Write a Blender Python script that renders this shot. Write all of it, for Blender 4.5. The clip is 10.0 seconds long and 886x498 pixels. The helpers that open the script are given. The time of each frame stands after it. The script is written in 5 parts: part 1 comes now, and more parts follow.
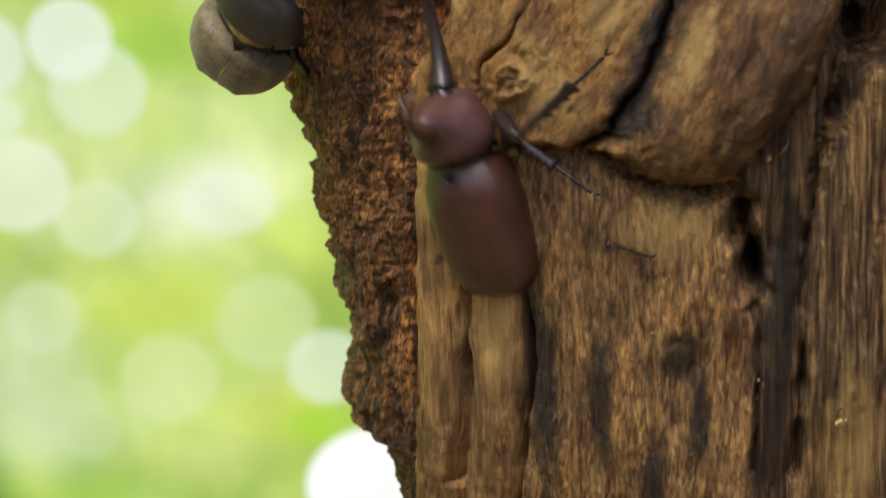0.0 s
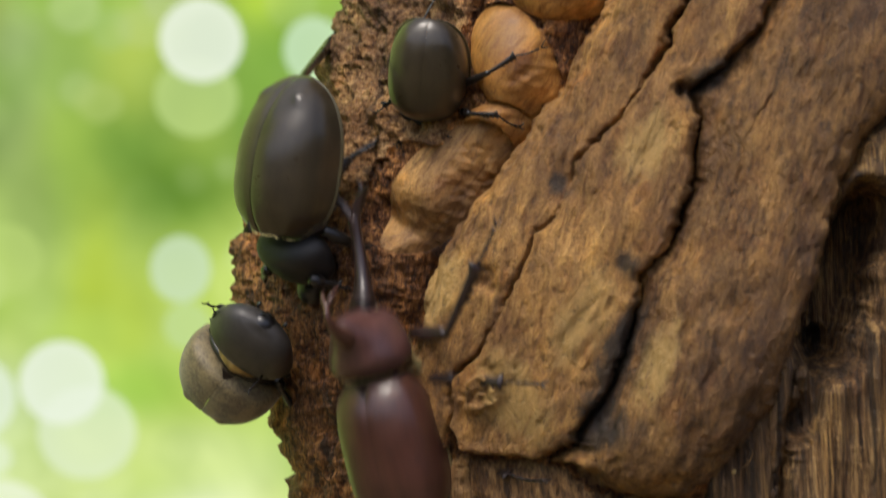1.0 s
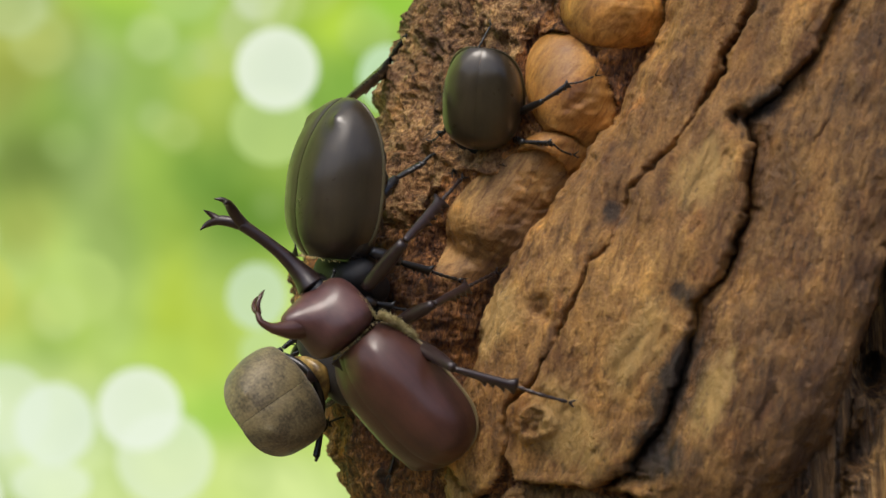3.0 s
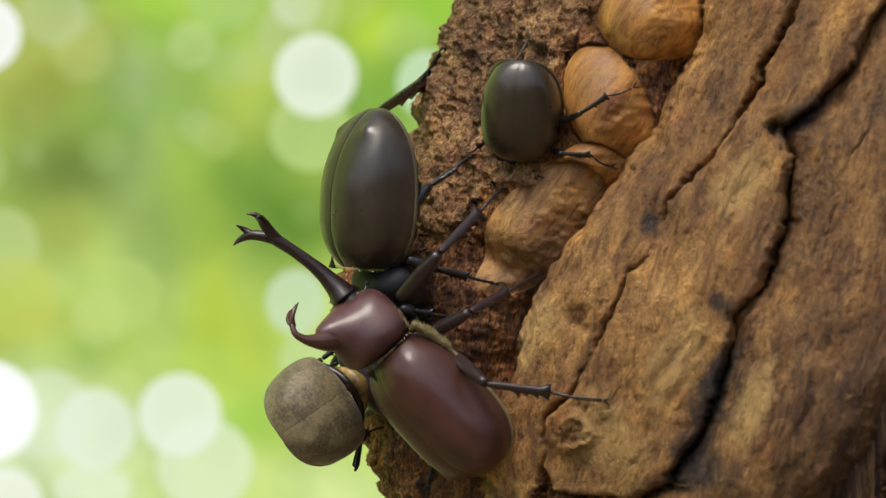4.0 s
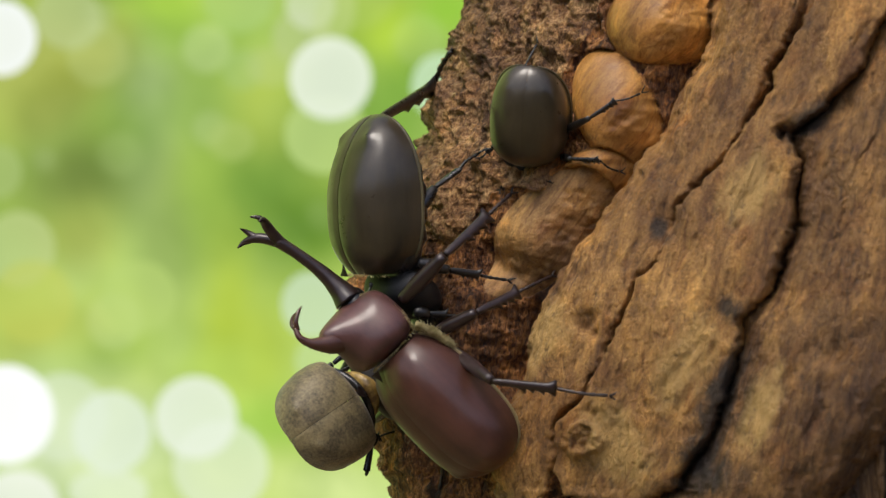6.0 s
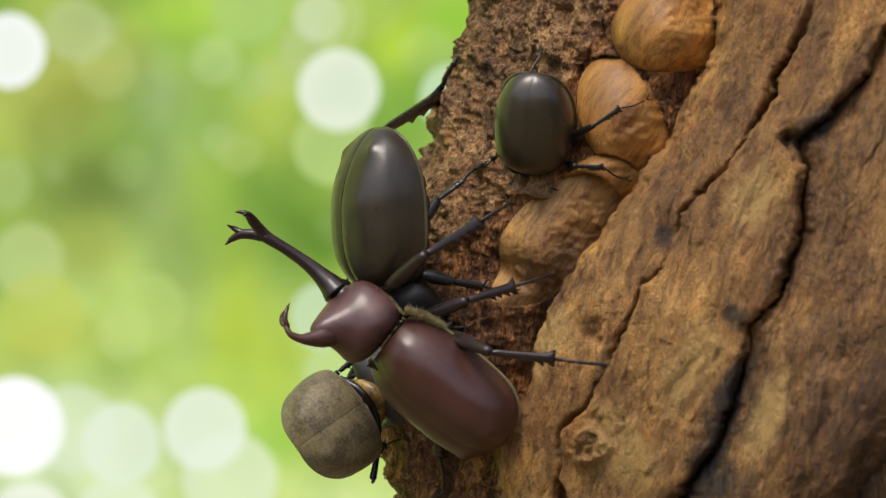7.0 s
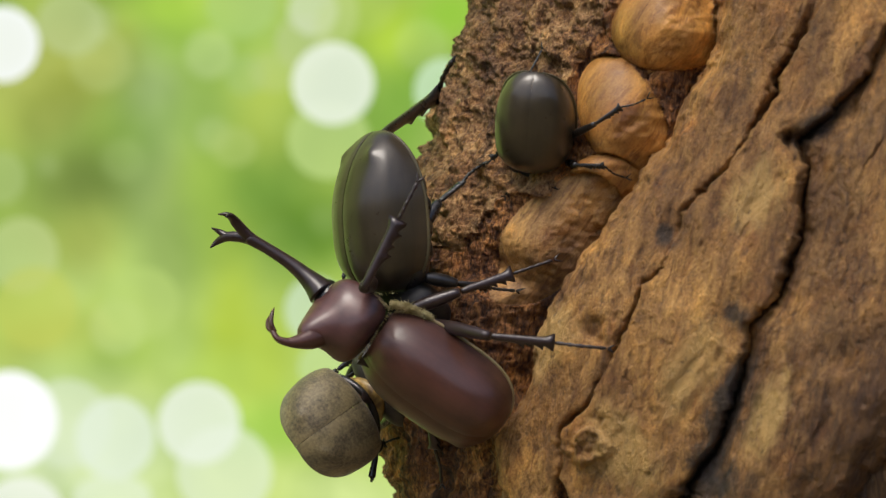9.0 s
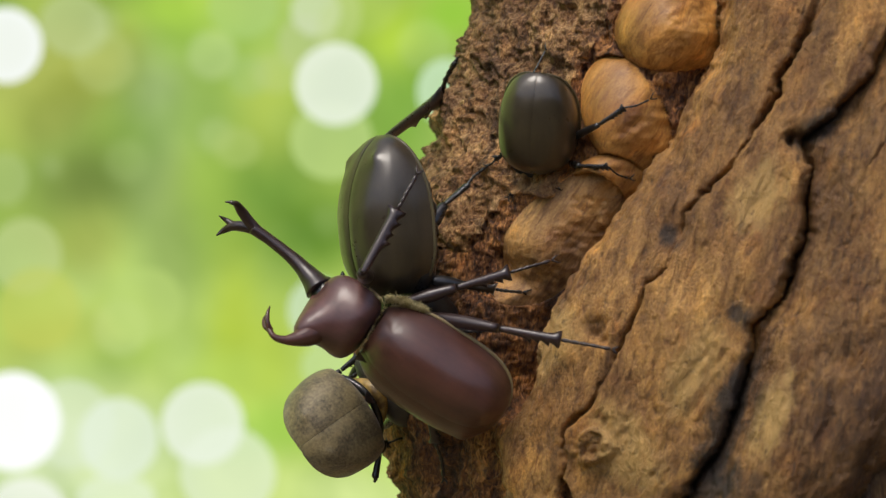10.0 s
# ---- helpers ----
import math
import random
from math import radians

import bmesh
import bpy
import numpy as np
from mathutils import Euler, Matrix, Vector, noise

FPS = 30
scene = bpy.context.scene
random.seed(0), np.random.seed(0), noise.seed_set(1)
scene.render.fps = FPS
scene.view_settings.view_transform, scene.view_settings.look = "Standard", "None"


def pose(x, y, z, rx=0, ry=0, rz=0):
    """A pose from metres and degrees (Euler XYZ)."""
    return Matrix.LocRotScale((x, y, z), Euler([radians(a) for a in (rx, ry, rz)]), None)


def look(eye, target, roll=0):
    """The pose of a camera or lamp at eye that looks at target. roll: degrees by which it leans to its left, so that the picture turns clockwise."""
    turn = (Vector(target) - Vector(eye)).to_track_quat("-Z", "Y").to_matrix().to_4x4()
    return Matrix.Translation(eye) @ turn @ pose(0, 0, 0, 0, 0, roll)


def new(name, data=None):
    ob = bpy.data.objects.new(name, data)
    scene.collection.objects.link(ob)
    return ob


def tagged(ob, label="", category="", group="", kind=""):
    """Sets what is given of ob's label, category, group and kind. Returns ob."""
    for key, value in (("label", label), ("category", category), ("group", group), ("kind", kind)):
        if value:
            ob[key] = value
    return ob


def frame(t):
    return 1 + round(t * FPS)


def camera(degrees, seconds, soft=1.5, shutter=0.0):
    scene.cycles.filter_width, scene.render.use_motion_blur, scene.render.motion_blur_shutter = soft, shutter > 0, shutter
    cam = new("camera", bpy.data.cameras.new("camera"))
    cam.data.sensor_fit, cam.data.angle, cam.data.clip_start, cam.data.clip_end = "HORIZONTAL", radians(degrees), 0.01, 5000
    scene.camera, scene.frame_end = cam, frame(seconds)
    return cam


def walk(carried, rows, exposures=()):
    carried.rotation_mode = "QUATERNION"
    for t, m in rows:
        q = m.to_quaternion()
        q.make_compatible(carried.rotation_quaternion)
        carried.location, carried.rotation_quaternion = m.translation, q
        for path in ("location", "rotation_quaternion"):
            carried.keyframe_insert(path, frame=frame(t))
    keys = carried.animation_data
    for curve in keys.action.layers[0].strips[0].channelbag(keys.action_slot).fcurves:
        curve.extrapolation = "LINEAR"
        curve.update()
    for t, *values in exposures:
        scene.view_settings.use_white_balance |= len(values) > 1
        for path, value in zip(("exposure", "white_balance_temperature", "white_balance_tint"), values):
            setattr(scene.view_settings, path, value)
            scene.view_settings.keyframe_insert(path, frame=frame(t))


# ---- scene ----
# A dead-wood tree trunk with four horned beetles, in a sunny wood.
from mathutils.bvhtree import BVHTree

EYE_Z, FOCUS = 1.5, 366.0      # metres; millimetres from the eye to the plane of focus

PATH = [
    (0, (-0.0081, 0.0130, 1.5046), (0.0250, 0.4986, 1.3904), -0.37),
    (0.1, (-0.0079, 0.0122, 1.5042), (0.0265, 0.4989, 1.3948), -0.26),
    (0.2, (-0.0077, 0.0115, 1.5039), (0.0289, 0.4991, 1.3996), -0.15),
    (0.3, (-0.0076, 0.0107, 1.5036), (0.0313, 0.4996, 1.4062), -0.05),
    (0.4, (-0.0074, 0.0099, 1.5032), (0.0334, 0.5005, 1.4152), 0.06),
    (0.5, (-0.0072, 0.0092, 1.5029), (0.0348, 0.5018, 1.4281), 0.16),
    (0.6, (-0.0067, 0.0080, 1.5018), (0.0355, 0.5029, 1.4445), 0.19),
    (0.7, (-0.0062, 0.0068, 1.5007), (0.0354, 0.5035, 1.4600), 0.22),
    (0.8, (-0.0056, 0.0057, 1.4995), (0.0345, 0.5033, 1.4714), 0.26),
    (0.9, (-0.0051, 0.0045, 1.4984), (0.0334, 0.5027, 1.4807), 0.29),
    (1, (-0.0045, 0.0033, 1.4973), (0.0320, 0.5019, 1.4881), 0.32),
    (1.1, (-0.0040, 0.0034, 1.4971), (0.0315, 0.5021, 1.4926), 0.31),
    (1.2, (-0.0035, 0.0034, 1.4969), (0.0308, 0.5022, 1.4966), 0.29),
    (1.3, (-0.0029, 0.0035, 1.4967), (0.0294, 0.5024, 1.5005), 0.28),
    (1.4, (-0.0024, 0.0035, 1.4966), (0.0284, 0.5025, 1.5033), 0.27),
    (1.5, (-0.0018, 0.0036, 1.4964), (0.0273, 0.5027, 1.5035), 0.26),
    (1.6, (-0.0021, 0.0042, 1.4970), (0.0268, 0.5033, 1.5001), 0.25),
    (1.7, (-0.0024, 0.0047, 1.4977), (0.0264, 0.5039, 1.4951), 0.24),
    (1.8, (-0.0026, 0.0053, 1.4983), (0.0261, 0.5044, 1.4906), 0.24),
    (1.9, (-0.0029, 0.0059, 1.4990), (0.0252, 0.5050, 1.4882), 0.23),
    (2, (-0.0032, 0.0065, 1.4996), (0.0245, 0.5056, 1.4867), 0.22),
    (2.5, (-0.0011, 0.0051, 1.4988), (0.0198, 0.5046, 1.4908), 0.11),
    (3, (0.0004, 0.0031, 1.4978), (0.0135, 0.5029, 1.4965), 0.13),
    (3.2, (0.0004, 0.0027, 1.4981), (0.0104, 0.5026, 1.4974), 0.11),
    (4.3, (0.0001, 0.0004, 1.4997), (0.0004, 0.5004, 1.5000), 0.02),
    (4.5, (0.0000, 0.0000, 1.5000), (0.0000, 0.5000, 1.5000), 0.00),
    (5, (0.0011, 0.0002, 1.4992), (-0.0014, 0.5002, 1.5008), 0.05),
    (5.5, (0.0013, 0.0003, 1.5005), (-0.0010, 0.5003, 1.5004), -0.09),
    (5.7, (0.0015, 0.0003, 1.5003), (-0.0013, 0.5003, 1.5005), -0.11),
    (6.8, (0.0024, 0.0004, 1.4993), (-0.0029, 0.5004, 1.5027), -0.23),
    (7, (0.0026, 0.0004, 1.4991), (-0.0035, 0.5004, 1.5034), -0.26),
    (7.5, (-0.0004, 0.0001, 1.5007), (-0.0050, 0.5001, 1.5034), -0.16),
    (8, (-0.0003, 0.0004, 1.5013), (-0.0047, 0.5003, 1.5028), -0.26),
    (8.5, (0.0005, 0.0010, 1.5012), (-0.0037, 0.5010, 1.5023), -0.32),
    (9, (0.0012, 0.0010, 1.5004), (-0.0030, 0.5010, 1.5026), -0.28),
    (9.5, (0.0004, 0.0004, 1.5015), (-0.0036, 0.5004, 1.5023), -0.41),
    (10, (0.0010, 0.0004, 1.5005), (-0.0041, 0.5004, 1.5028), -0.36),
]
cam = camera(30.0, 10.0, soft=1.35, shutter=0.4)
cam.data.dof.use_dof = True
cam.data.dof.focus_distance = 0.374
cam.data.dof.aperture_fstop = 17.0
walk(cam, [(t, look(eye, target, roll)) for t, eye, target, roll in PATH],
     exposures=((0, 0.0, 6350, 10), (10, 0.0, 6350, 10)))

# ---- world and light ----
world = bpy.data.worlds.new("world")
scene.world = world
world.use_nodes = True
wn = world.node_tree.nodes
sky = wn.new("ShaderNodeTexSky")
sky.sky_type = "NISHITA"
sky.sun_disc = False
sky.air_density, sky.dust_density, sky.ozone_density = 0.7, 3.2, 0.55
sky.sun_elevation, sky.sun_rotation = radians(61), radians(209)
wn["Background"].inputs["Strength"].default_value = 0.205
world.node_tree.links.new(sky.outputs["Color"], wn["Background"].inputs["Color"])

sun = new("sun", bpy.data.lights.new("sun", "SUN"))
sun.data.energy, sun.data.angle, sun.data.color = 1.56, radians(24), (1.0, 0.93, 0.82)
sun.matrix_world = look((-0.45, -0.55, 3.3), (0.05, 0.35, 1.5))


# ---- materials ----
class Nodes:
    """Shorthand for building one node material."""

    def __init__(self, name):
        self.mat = bpy.data.materials.new(name)
        self.mat.use_nodes = True
        self.tree = self.mat.node_tree
        self.bsdf = self.tree.nodes["Principled BSDF"]
        self.coord = self.tree.nodes.new("ShaderNodeTexCoord").outputs["Object"]

    def put(self, kind, **values):
        node = self.tree.nodes.new(kind)
        for key, value in values.items():
            node.inputs[key.replace("_", " ")].default_value = value
        return node

    def join(self, a, b):
        self.tree.links.new(a, b)

    def mapped(self, scale, turn=(0, 0, 0)):
        m = self.put("ShaderNodeMapping", Scale=[1 / c for c in scale], Rotation=[radians(a) for a in turn])
        m.vector_type = "TEXTURE"
        self.join(self.coord, m.inputs["Vector"])
        return m.outputs["Vector"]

    def noise(self, vector, scale, detail=4.0, rough=0.55, warp=0.0):
        n = self.put("ShaderNodeTexNoise", Scale=scale, Detail=detail, Roughness=rough, Distortion=warp)
        self.join(vector, n.inputs["Vector"])
        return n.outputs["Fac"]

    def ramp(self, fac, *stops):
        r = self.tree.nodes.new("ShaderNodeValToRGB")
        els = r.color_ramp.elements
        while len(els) < len(stops):
            els.new(0.5)
        for e, (p, c) in zip(els, stops):
            e.position, e.color = p, (*c, 1) if len(c) == 3 else c
        self.join(fac, r.inputs["Fac"])
        return r.outputs["Color"]

    def mix(self, fac, a, b, blend="MIX"):
        m = self.tree.nodes.new("ShaderNodeMix")
        m.data_type, m.blend_type = "RGBA", blend
        for value, slot in ((fac, m.inputs[0]), (a, m.inputs[6]), (b, m.inputs[7])):
            if isinstance(value, (int, float)):
                slot.default_value = value
            elif isinstance(value, tuple):
                slot.default_value = (*value, 1)
            else:
                self.join(value, slot)
        return m.outputs[2]

    def math(self, op, a, b=0.0, clamp=False):
        m = self.tree.nodes.new("ShaderNodeMath")
        m.operation, m.use_clamp = op, clamp
        for value, slot in ((a, m.inputs[0]), (b, m.inputs[1])):
            if isinstance(value, (int, float)):
                slot.default_value = value
            else:
                self.join(value, slot)
        return m.outputs[0]

    def bump(self, height, strength, distance):
        b = self.put("ShaderNodeBump", Strength=strength, Distance=distance)
        self.join(height, b.inputs["Height"])
        self.join(b.outputs["Normal"], self.bsdf.inputs["Normal"])

    def finish(self, colour=None, **values):
        for key, value in values.items():
            slot = self.bsdf.inputs[key.replace("_", " ")]
            if isinstance(value, (int, float, tuple)):
                slot.default_value = value
            else:
                self.join(value, slot)
        if isinstance(colour, tuple):
            self.bsdf.inputs["Base Color"].default_value = (*colour, 1)
        elif colour is not None:
            self.join(colour, self.bsdf.inputs["Base Color"])
        return self.mat


# Darker and paler places on the slabs, charred streaks among the dark ones: across, up, half-width, half-height (mm),
# lean.
DARK_MARKS = ((61.8, -34.6, 6.5, 20, 18), (64.0, -29.0, 4.0, 12, 18), (49.4, 4.9, 3.0, 4.0, 10), (58.0, -47.0, 6.0, 7.0, 30), (82, 29.5, 4.5, 11, 50), (57, -52.6, 13, 5.0, -20), (63.2, -13, 4, 5, 0),
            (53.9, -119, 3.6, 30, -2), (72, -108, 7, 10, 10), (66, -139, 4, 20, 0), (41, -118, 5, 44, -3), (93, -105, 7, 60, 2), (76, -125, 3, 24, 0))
PALE_MARKS = ((39.5, -44.9, 15, 9, 60), (70.1, -34.9, 4.5, 15, 22), (53.9, -24.9, 8, 16, 22), (22, -19.9, 8, 13, 25), (68.2, 13.9, 7, 12, 25),
        (68, -77, 17, 9, 0), (110, -128, 8, 30, 0), (30, -108, 4, 20, 3), (14, -70, 4, 16, 0))


def wood(name, dark, mid, light, turn, stain, stain_at=0.60, stretch=2.4, rough=0.68, relief=0.0017, marks=False, calm=0.0):
    """Weathered wood: fibres along one direction, broad tone changes, dark stains."""
    n = Nodes(name)
    fibre = n.mapped((1, 1 if stretch < 5 else 0.4, 1 / stretch), (0, turn, 0))
    plain = n.mapped((1, 1, 1))
    fine = n.noise(fibre, 1150 if stretch < 5 else 1500, 5, 0.65, 0.5)
    coarse = n.noise(fibre, 230 if stretch < 5 else 420, 3, 0.55, 0.8)
    half_way = n.mapped((1, 1, 1 / (0.5 + 0.5 * stretch)), (0, turn, 0))
    broad = n.noise(half_way, 150, 4, 0.6, 0.3)
    vast = n.noise(plain, 42, 3, 0.5)
    speck = n.noise(half_way, 520, 5, 0.7)
    grain = n.math("ADD", n.math("MULTIPLY", fine, 0.60), n.math("MULTIPLY", coarse, 0.40))
    # calm: how far the fibres give way to a fine even grain, as on worn surfaces
    sand = n.noise(plain, 1700, 5, 0.7)
    mottle = n.noise(half_way, 330, 6, 0.68, 0.4)
    tones = n.math("ADD", n.math("MULTIPLY", grain, 1 - calm), n.math("MULTIPLY", n.math("ADD", n.math("MULTIPLY", sand, 0.45), n.math("MULTIPLY", mottle, 0.55)), calm))
    wide = 0.10 + 0.035 * calm
    base = n.ramp(tones, (0.5 - wide, dark), (0.5, mid), (0.5 + wide, light))
    tone = n.ramp(broad, (0.34, (0.60, 0.52, 0.47)), (0.50, (1.0, 0.97, 0.93)), (0.64, (1.28, 1.19, 1.0)))
    base = n.mix(1.0, base, tone, "MULTIPLY")
    base = n.mix(1.0, base, n.ramp(vast, (0.36, (0.66, 0.60, 0.57)), (0.62, (1.22, 1.17, 1.06))), "MULTIPLY")
    vein = n.noise(n.mapped((1, 1, 1 / (1.5 * stretch)), (0, turn, 0)), 300, 5, 0.62, 1.4)
    base = n.mix(1.0, base, n.ramp(vein, (0.36, (0.62, 0.55, 0.50)), (0.46, (1.0, 1.0, 1.0)), (0.58, (1.0, 1.0, 1.0)), (0.68, (1.30, 1.24, 1.10))), "MULTIPLY")
    blot = n.math("MULTIPLY", n.ramp(n.noise(fibre, 75, 5, 0.65, 1.2), (stain_at, (0, 0, 0)), (stain_at + 0.09, (1, 1, 1))), 0.85)
    ruddy = n.ramp(n.noise(plain, 95, 4, 0.6, 0.6), (0.54, (0, 0, 0)), (0.68, (1, 1, 1)))
    base = n.mix(n.math("MULTIPLY", ruddy, 0.55), base, n.mix(1.0, base, (0.74, 0.56, 0.46), "MULTIPLY"))
    base = n.mix(blot, base, stain)
    if marks:
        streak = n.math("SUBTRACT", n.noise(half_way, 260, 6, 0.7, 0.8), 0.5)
        for places, tint, gain in ((PALE_MARKS, (0.60, 0.385, 0.125), 0.62), (DARK_MARKS, (0.022, 0.015, 0.010), 0.9)):
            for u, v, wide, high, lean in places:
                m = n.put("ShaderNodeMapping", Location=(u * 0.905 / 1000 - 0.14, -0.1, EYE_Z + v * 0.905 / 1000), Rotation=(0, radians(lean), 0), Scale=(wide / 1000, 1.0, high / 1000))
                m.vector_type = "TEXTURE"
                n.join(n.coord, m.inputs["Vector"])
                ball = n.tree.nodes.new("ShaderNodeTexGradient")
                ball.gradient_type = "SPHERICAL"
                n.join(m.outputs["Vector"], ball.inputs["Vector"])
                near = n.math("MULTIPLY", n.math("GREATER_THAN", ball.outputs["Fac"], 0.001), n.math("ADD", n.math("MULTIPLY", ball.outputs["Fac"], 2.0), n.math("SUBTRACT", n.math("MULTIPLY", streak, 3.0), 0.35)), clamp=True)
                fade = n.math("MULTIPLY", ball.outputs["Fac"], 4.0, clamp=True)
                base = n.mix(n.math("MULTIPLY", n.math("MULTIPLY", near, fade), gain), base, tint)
    base = n.mix(n.math("MULTIPLY", n.ramp(speck, (0.58, (0, 0, 0)), (0.66, (1, 1, 1))), 0.55), base, stain)
    n.bump(n.math("ADD", n.math("MULTIPLY", tones, 1.5 - 0.4 * calm), n.math("SUBTRACT", n.math("MULTIPLY", n.noise(half_way, 330, 4, 0.6, 0.5), 0.5), n.math("MULTIPLY", speck, 0.6))), 1.0, relief)
    damp = n.ramp(n.noise(plain, 110, 4, 0.6), (0.4, (rough - 0.22,) * 3), (0.62, (rough,) * 3))
    return n.finish(base, Roughness=damp, Specular_IOR_Level=0.5)


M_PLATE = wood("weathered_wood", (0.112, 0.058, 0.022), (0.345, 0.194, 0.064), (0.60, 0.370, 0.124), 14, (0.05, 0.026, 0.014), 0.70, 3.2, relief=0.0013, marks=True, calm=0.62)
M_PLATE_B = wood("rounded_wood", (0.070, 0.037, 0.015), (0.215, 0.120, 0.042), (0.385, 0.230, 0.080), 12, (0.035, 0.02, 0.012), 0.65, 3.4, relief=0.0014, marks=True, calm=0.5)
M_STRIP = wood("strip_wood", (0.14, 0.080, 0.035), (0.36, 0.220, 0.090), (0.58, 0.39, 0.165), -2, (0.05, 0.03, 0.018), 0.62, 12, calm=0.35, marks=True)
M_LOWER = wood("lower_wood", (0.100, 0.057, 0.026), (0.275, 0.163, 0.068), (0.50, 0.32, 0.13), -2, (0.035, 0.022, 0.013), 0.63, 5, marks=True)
M_CALLUS_B = wood("dull_callus_wood", (0.19, 0.10, 0.036), (0.37, 0.22, 0.082), (0.50, 0.33, 0.13), 38, (0.09, 0.036, 0.015), 0.62, 4.5, 0.65, 0.0006, calm=0.6)
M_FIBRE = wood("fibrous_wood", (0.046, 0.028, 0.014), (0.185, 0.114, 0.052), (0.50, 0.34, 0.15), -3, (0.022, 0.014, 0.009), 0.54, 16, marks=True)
M_CALLUS = wood("callus_wood", (0.27, 0.125, 0.033), (0.45, 0.236, 0.060), (0.55, 0.325, 0.094), 35, (0.14, 0.05, 0.018), 0.66, 5.0, 0.6, 0.00025, calm=0.75)
M_BARK = wood("rough_bark", (0.058, 0.024, 0.011), (0.265, 0.122, 0.044), (0.62, 0.32, 0.105), 8, (0.025, 0.012, 0.008), 0.55, 2.5, 0.8, 0.0022)


M_BARK_D = wood("dark_bark", (0.036, 0.017, 0.010), (0.205, 0.092, 0.036), (0.60, 0.29, 0.095), 4, (0.014, 0.008, 0.006), 0.55, 4.0, 0.7, 0.0024)
M_CRUMB = wood("crumbly_bark", (0.13, 0.064, 0.026), (0.36, 0.205, 0.086), (0.62, 0.42, 0.205), 8, (0.06, 0.026, 0.013), 0.57, 1.6, 0.8, 0.0022)


def chip_wood():
    n = Nodes("pale_wood")
    colour = n.ramp(n.noise(n.mapped((1, 1, 1)), 900, 3), (0.35, (0.45, 0.30, 0.10)), (0.65, (0.72, 0.55, 0.24)))
    return n.finish(colour, Roughness=0.6)


M_CHIP = chip_wood()


def shell(name, dark, light, rough=0.32, coat=0.15, mottle=60):
    """Beetle shell: near-even colour, fine pitting, a thin waxy gloss."""
    n = Nodes(name)
    plain = n.mapped((1, 1, 1))
    broad = n.noise(plain, mottle, 4, 0.6)
    pits = n.noise(plain, 2600, 3, 0.6)
    streak = n.noise(n.mapped((1, 0.12, 1)), 420, 3, 0.6)
    colour = n.ramp(n.math("ADD", n.math("MULTIPLY", broad, 0.65), n.math("MULTIPLY", streak, 0.35)), (0.38, dark), (0.62, light))
    smudge = n.math("ADD", n.math("MULTIPLY", n.noise(plain, 210, 5, 0.65), 0.40), rough - 0.20)
    n.bump(n.math("ADD", n.math("MULTIPLY", pits, 0.10), n.math("ADD", n.math("MULTIPLY", n.noise(plain, 180, 3, 0.6), 0.5), n.math("MULTIPLY", n.noise(plain, 900, 3, 0.6), 0.12))), 0.4, 0.0005)
    return n.finish(colour, Roughness=smudge, Coat_Weight=coat, Coat_Roughness=0.17, Specular_IOR_Level=0.42)


M_RED = shell("red_brown_shell", (0.044, 0.018, 0.012), (0.090, 0.035, 0.023), 0.37, 0.38)
M_REDMATT = shell("dull_red_brown_shell", (0.060, 0.026, 0.022), (0.125, 0.054, 0.045), 0.41, 0.35, 110)
M_REDDARK = shell("dark_red_shell", (0.018, 0.011, 0.010), (0.036, 0.020, 0.017), 0.34, 0.3)
M_OLIVE = shell("olive_shell", (0.034, 0.026, 0.014), (0.064, 0.049, 0.027), 0.34, 0.45)
M_BLACK = shell("black_shell", (0.009, 0.009, 0.009), (0.022, 0.019, 0.017), 0.30, 0.3)
# raised rim, paler than the shell: rim light is partly put into its colour
M_MARGIN = shell("pale_margin", (0.15, 0.11, 0.05), (0.32, 0.25, 0.12), 0.34)
M_MARGIN_D = shell("olive_margin", (0.055, 0.045, 0.022), (0.12, 0.10, 0.05), 0.34)
M_GREY = shell("dull_grey_brown_shell", (0.034, 0.030, 0.026), (0.062, 0.055, 0.048), 0.50, coat=0.12)
M_SOOT = shell("matt_dark_shell", (0.012, 0.012, 0.012), (0.024, 0.022, 0.021), 0.55, coat=0.0)


def felt():
    n = Nodes("downy_tan_shell")
    plain = n.mapped((1, 1, 1))
    hair = n.noise(plain, 1500, 4, 0.7)
    patch = n.noise(plain, 190, 6, 0.72)
    colour = n.mix(n.ramp(patch, (0.43, (0, 0, 0)), (0.58, (1, 1, 1))), (0.075, 0.057, 0.022), (0.23, 0.180, 0.075))
    colour = n.mix(0.30, colour, n.ramp(hair, (0.35, (0.05, 0.035, 0.018)), (0.65, (0.36, 0.28, 0.15))))
    n.bump(hair, 0.6, 0.0002)
    return n.finish(colour, Roughness=0.55, Sheen_Weight=0.25, Coat_Weight=0.10, Coat_Roughness=0.3)


M_FELT = felt()


def hairy():
    n = Nodes("golden_hair")
    colour = n.ramp(n.noise(n.mapped((1, 1, 1)), 700, 3), (0.35, (0.38, 0.30, 0.11)), (0.65, (0.72, 0.62, 0.32)))
    return n.finish(colour, Roughness=0.55)


M_HAIR = hairy()


def membrane():
    n = Nodes("yellow_membrane")
    colour = n.ramp(n.noise(n.mapped((1, 1, 1)), 260, 4), (0.40, (0.10, 0.055, 0.016)), (0.66, (0.50, 0.33, 0.09)))
    return n.finish(colour, Roughness=0.35)


M_MEMBRANE = membrane()

# The glow painted on the far sheet: broad soft patches of foliage, and sky gaps drawn as lens-blur discs,
# each with its place across and up, half-width and half-height (all in units of the distance), lean, colour and
# strength.
GLOWS = []


def glow(*what):
    GLOWS.append(what)


